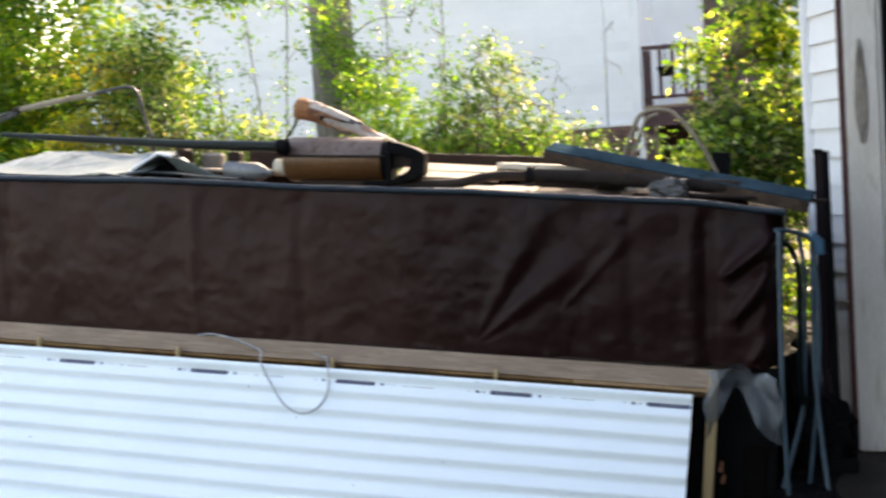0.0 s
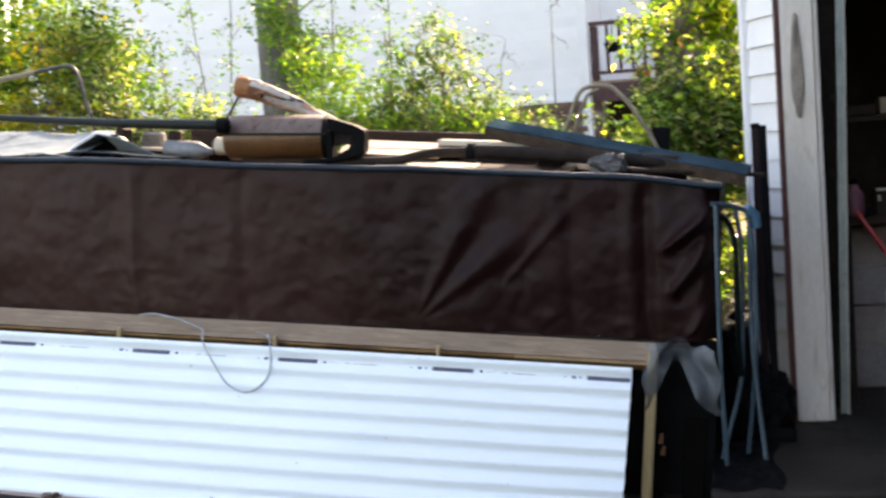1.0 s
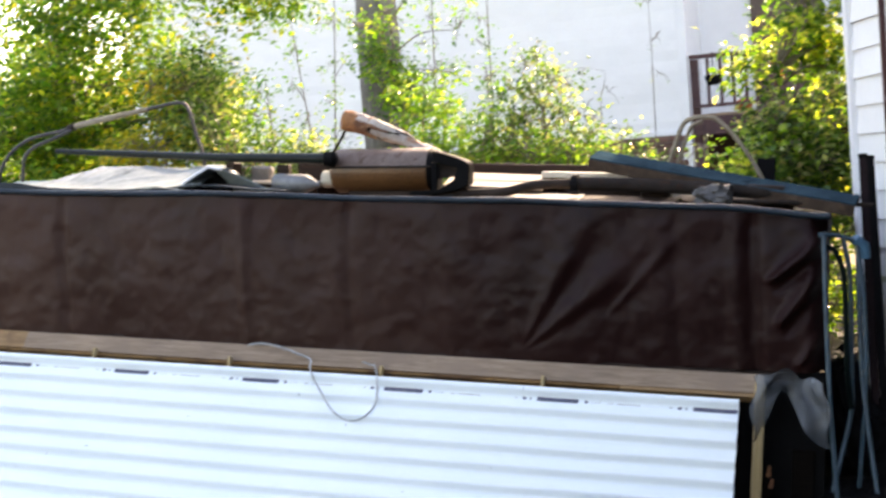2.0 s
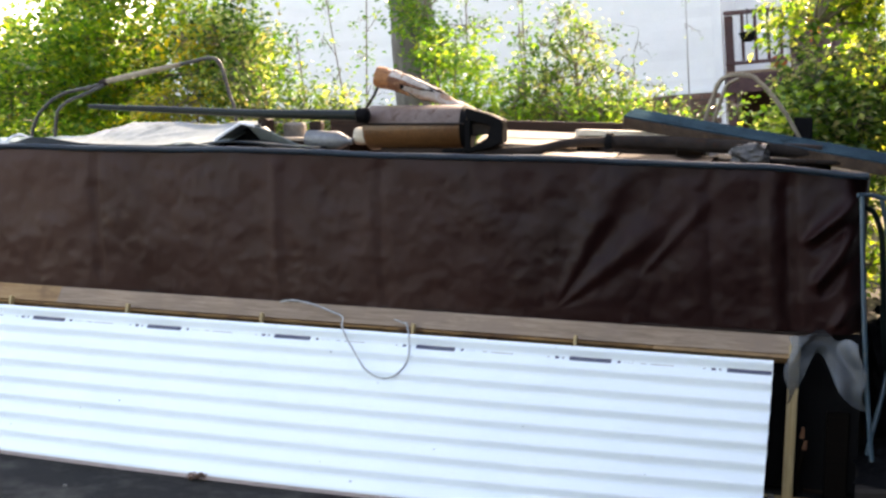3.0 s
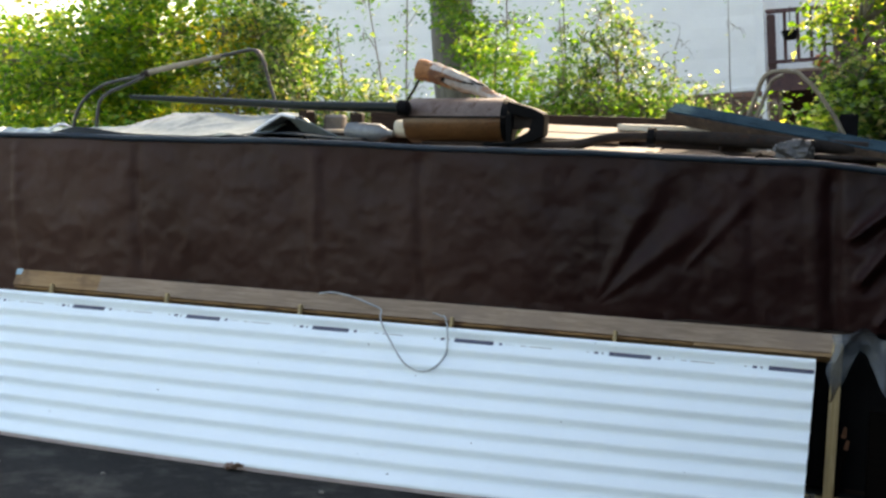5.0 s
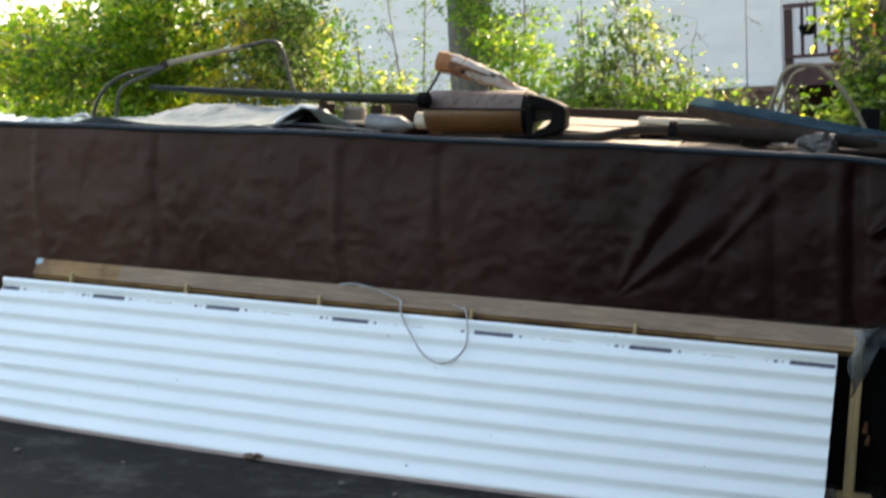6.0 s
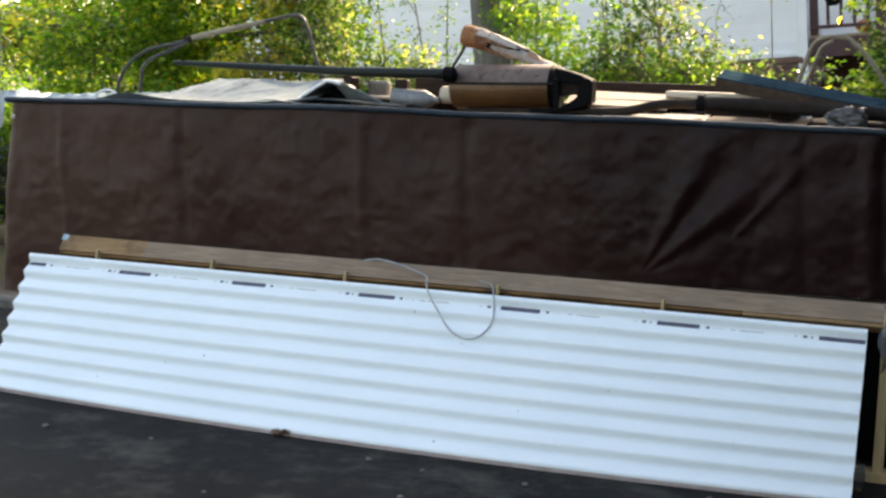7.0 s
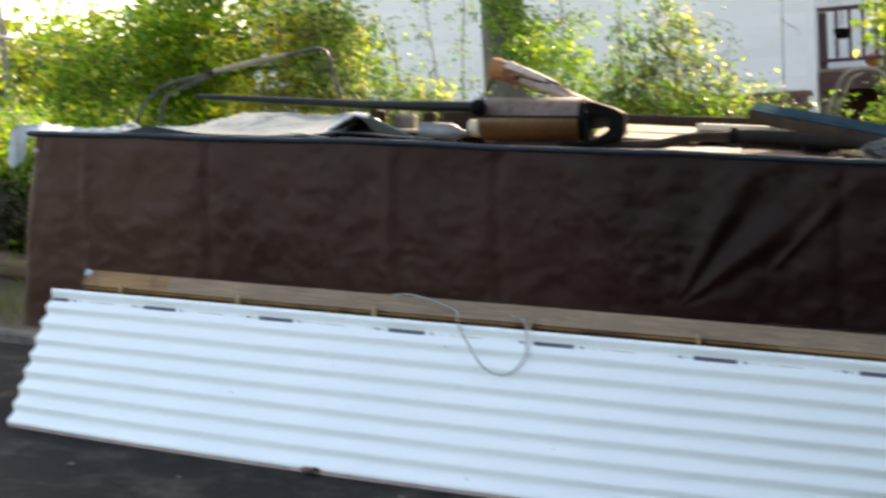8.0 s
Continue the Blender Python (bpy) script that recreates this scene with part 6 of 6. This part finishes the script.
# vine and sprouts on the big trunk
make_plant("vine_shoot", "leafy vine shoots climbing the big trunk", "vine", (-3.35, 7.0), 2.4, (-0.1, 0.05),
           scatter(G, 10, (-3.75, -2.7), (6.6, 7.2), (1.7, 3.4), (0.16, 0.3)), 8, 8, 0.10, 0.056, 0.27, M["leaf_shrub"], 17, 0.022, M["twig"])
make_plant("vine_shoot", "lime-green vine leaves hanging over the big trunk", "vine", (-3.42, 6.95), 2.2, (-0.05, 0.0),
           [((-3.62, 6.95, 2.62), 0.15), ((-3.50, 6.95, 2.58), 0.16), ((-3.37, 6.95, 2.50), 0.15), ((-3.26, 6.95, 2.34), 0.16), ((-3.30, 6.95, 2.14), 0.14), ((-3.42, 6.95, 2.2), 0.12), ((-3.55, 6.95, 2.8), 0.18)], 11, 16, 0.07, 0.06, 0.3, M["leaf_shrub"], 117, 0.012, M["twig"], twig_r=0.003)
make_plant("shrub", "tall loose shrub tip with small shiny leaves", "shrub", (-1.66, 5.2), 1.35, (0.0, 0.0),
           [((-1.69, 5.2, 2.3), 0.11), ((-1.62, 5.2, 2.2), 0.12), ((-1.49, 5.2, 2.1), 0.11), ((-1.77, 5.2, 2.12), 0.11), ((-1.53, 5.2, 1.88), 0.14), ((-1.68, 5.2, 1.95), 0.14)], 9, 12, 0.06, 0.042, 0.34, M["leaf_gloss"], 118, 0.012, M["twig"], twig_r=0.003)
G3 = random.Random(31)
make_plant("shrub", "loose fresh green shrub behind the exhaust pipe", "shrub", (-2.1, 5.3), 0.9, (0.0, 0.0),
           scatter(G3, 11, (-2.45, -1.9), (5.0, 5.5), (1.4, 2.05), (0.10, 0.19)), 9, 13, 0.08, 0.048, 0.3, M["leaf_shrub"], 119, 0.014, M["twig"], twig_r=0.003)
make_plant("shrub", "low straggling shrub with pinkish and green leaves", "shrub", (-1.25, 5.4), 0.6, (0.0, 0.0),
           scatter(G3, 7, (-1.42, -0.95), (5.2, 5.6), (1.35, 1.75), (0.09, 0.15)), 7, 9, 0.07, 0.046, 0.3, M["leaf_gloss"], 120, 0.012, M["twig"], twig_r=0.003)
# thin saplings in front of the house wall
for i, (x, y, h, dx, k) in enumerate(((-3.1, 4.5, 2.3, -0.28, 4), (-3.07, 4.55, 2.5, 0.03, 4), (-3.42, 4.6, 1.9, -0.25, 5), (-2.2, 5.6, 2.6, 0.05, 5), (-2.75, 5.8, 2.8, 0.1, 6))):
    g = ground_height(x, y)
    make_plant("sapling", "thin upright sapling with sparse young leaves", "sapling", (x, y), h, (dx, 0.05),
               [((x + dx * (0.55 + 0.1 * j) + G.uniform(-0.1, 0.1), y + G.uniform(-0.1, 0.1), g + h * (0.55 + 0.45 * j / k)), 0.12) for j in range(k)], 4, 7, 0.06, 0.046, 0.24, M["leaf_shrub"], 30 + i, 0.0085, M["twig"], twig_r=0.003)
for i, (x, y, h) in enumerate(((-1.27, 8.5, 1.75), (-1.75, 8.2, 1.25))):
    g = ground_height(x, y)
    make_plant("sapling", "bare thin sapling with a few reddish twigs", "sapling", (x, y), h, (0.02, 0),
               [((x + G.uniform(-0.12, 0.12), y, g + h * (0.8 + 0.2 * j)), 0.14) for j in range(3)], 5, 1, 0.05, 0.05, 0.2, M["leaf_gloss"], 50 + i, 0.0075, M["twig"], twig_r=0.003)
make_plant("weed", "low weedy growth by the house base", "weed", (-1.0, 7.4), 0.6, (0, 0),
           scatter(G, 7, (-1.7, -0.7), (7.0, 7.8), (1.1, 1.75), (0.12, 0.25)), 8, 9, 0.07, 0.055, 0.25, M["leaf_shrub"], 60, 0.012, M["twig"])


def make_big_tree():
    """The grey trunk before the house, forking above the view."""
    rr = random.Random(5)
    tree = thing("tree", "tall tree with a stout straight grey trunk", "tree")
    x, y = -3.72, 7.5
    g = ground_height(x, y)
    path = [(x + 0.06, y, g - 0.05), (x + 0.04, y, g + 0.25), (x + 0.02, y, g + 0.8), (x, y, g + 1.6), (x - 0.01, y, g + 3.0), (x, y, g + 5.0), (x + 0.05, y, g + 6.2)]
    def trunk(bm):
        tube(bm, curved(path, 5), [0.33, 0.30, 0.28, 0.26, 0.25] + [0.235 - 0.0035 * i for i in range(26)], 20)
        for v in bm.verts:
            d = Vector((v.co.x - x, v.co.y - y, 0))
            v.co += d * 0.10 * fbm(math.atan2(d.y, d.x) * 5, v.co.z * 0.7)
    part("trunk", one(trunk), M["bark"], tree, smooth=True)
    top = Vector((x + 0.05, y, g + 6.0))
    spots = []
    for i in range(7):
        a = 2 * math.pi * i / 7 + rr.uniform(-0.3, 0.3)
        end = top + Vector((1.6 * math.cos(a), 1.6 * math.sin(a), rr.uniform(0.6, 2.2)))
        part("limb", one(tube, curved([top, top.lerp(end, 0.5) + Vector((0, 0, 0.25)), end], 5), [0.10 - 0.007 * k for k in range(11)], 8), M["bark"], tree, smooth=True)
        spots += [(end + Vector((rr.gauss(0, 0.5), rr.gauss(0, 0.5), rr.gauss(0, 0.4))), 1.0) for _ in range(9)]
    tagged(from_data("crown", leaves(rr, spots, 26, 0.22, 0.10, 0.25), M["leaf_tree"], tree), kind="stuff")


make_big_tree()


def make_far_wood():
    rr = random.Random(9)
    spots = []
    for i in range(1000):
        x = rr.uniform(-40, -6)
        y = rr.uniform(16, 26)
        spots.append((Vector((x, y, ground_height(x, y) + rr.uniform(0.1, 2.4) * (0.4 + 1.1 * abs(fbm(x * 0.35, 1))))), 1.0))
    ob = from_data("far_wood", leaves(rr, spots, 24, 0.6, 0.34, 0.33), M["leaf_far"], None)
    tagged(ob, label="sunlit hedge and trees far off round the yard", category="woodland", kind="stuff")
    # ring of dark trees, out of view, added to hold back low sky light
    spots = []
    for i in range(700):
        a = rr.uniform(math.radians(228), math.radians(352))
        d = rr.uniform(22, 28)
        x, y = d * math.cos(a), d * math.sin(a) - 2
        spots.append((Vector((x, y, ground_height(x, y) + rr.uniform(0.2, 9.0))), 1.0))
    ob = from_data("sky_block_wood", leaves(rr, spots, 24, 0.7, 0.40, 0.33), M["leaf_dark"], None)
    tagged(ob, label="dark trees, unseen, added to block low sky light", category="woodland", kind="stuff")
    data = ([], [])
    for _ in range(9000):
        x, y = rr.uniform(-11, -3.6), rr.uniform(2.0, 8.0)
        p = Vector((x, y, ground_height(x, y)))
        if 2.9 < y < 4.5 and x > -8.8:
            continue
        a = rr.uniform(0, 6.28)
        s = Vector((math.cos(a), math.sin(a), 0)) * 0.006
        h = Vector((rr.gauss(0, 0.03), rr.gauss(0, 0.03), rr.uniform(0.05, 0.16)))
        b = len(data[0])
        data[0].extend([p - s, p + s, p + h])
        data[1].append((b, b + 1, b + 2))
    tagged(from_data("grass", data, M["dry_grass"], None), label="rough uncut grass beyond the stack", category="grass", kind="stuff")


make_far_wood()

# ---- pieces of the house's walls ----
def make_house_pieces():
    n, pitch, length = 31, 0.115, HX1 - 0.092 - HX0
    bm = bmesh.new()
    vs = [bm.verts.new(p) for p in ((0, 0.02, 0), (length, 0.02, 0), (length, 0.0015, 0.0), (0, 0.0015, 0.0), (0, 0.02, pitch + 0.012), (length, 0.02, pitch + 0.012), (length, 0.004, pitch + 0.012), (0, 0.004, pitch + 0.012))]
    for f in ((0, 1, 2, 3), (4, 7, 6, 5), (3, 2, 6, 7), (0, 4, 5, 1), (0, 3, 7, 4), (1, 5, 6, 2)):
        bm.faces.new([vs[i] for i in f])
    me = mesh_of("siding_board", bm, M["siding"])
    wall = next(c for c in house.children if c.name.startswith("wall"))
    for i in range(n):
        ob = new("siding_board", me)
        ob.parent = wall
        ob.matrix_basis = pose(HX0, HY - 0.002, HBASE + 0.032 + i * pitch)
    me = mesh_of("brick", one(box, -0.1, 0.1, -0.02, 0.02, -0.029, 0.029, 0.004), M["brick"])
    rr = random.Random(4)
    for r in range(9):
        for c in range(18):
            x = HX1 - 0.14 - 0.212 * c - (0.106 if r % 2 else 0)
            ob = new("brick", me)
            ob.parent = house_base
            ob.matrix_basis = pose(x, HY - 0.034 + rr.uniform(-0.003, 0.003), HBASE - 0.055 - 0.07 * r, 0, rr.uniform(-0.4, 0.4), 0)


make_house_pieces()
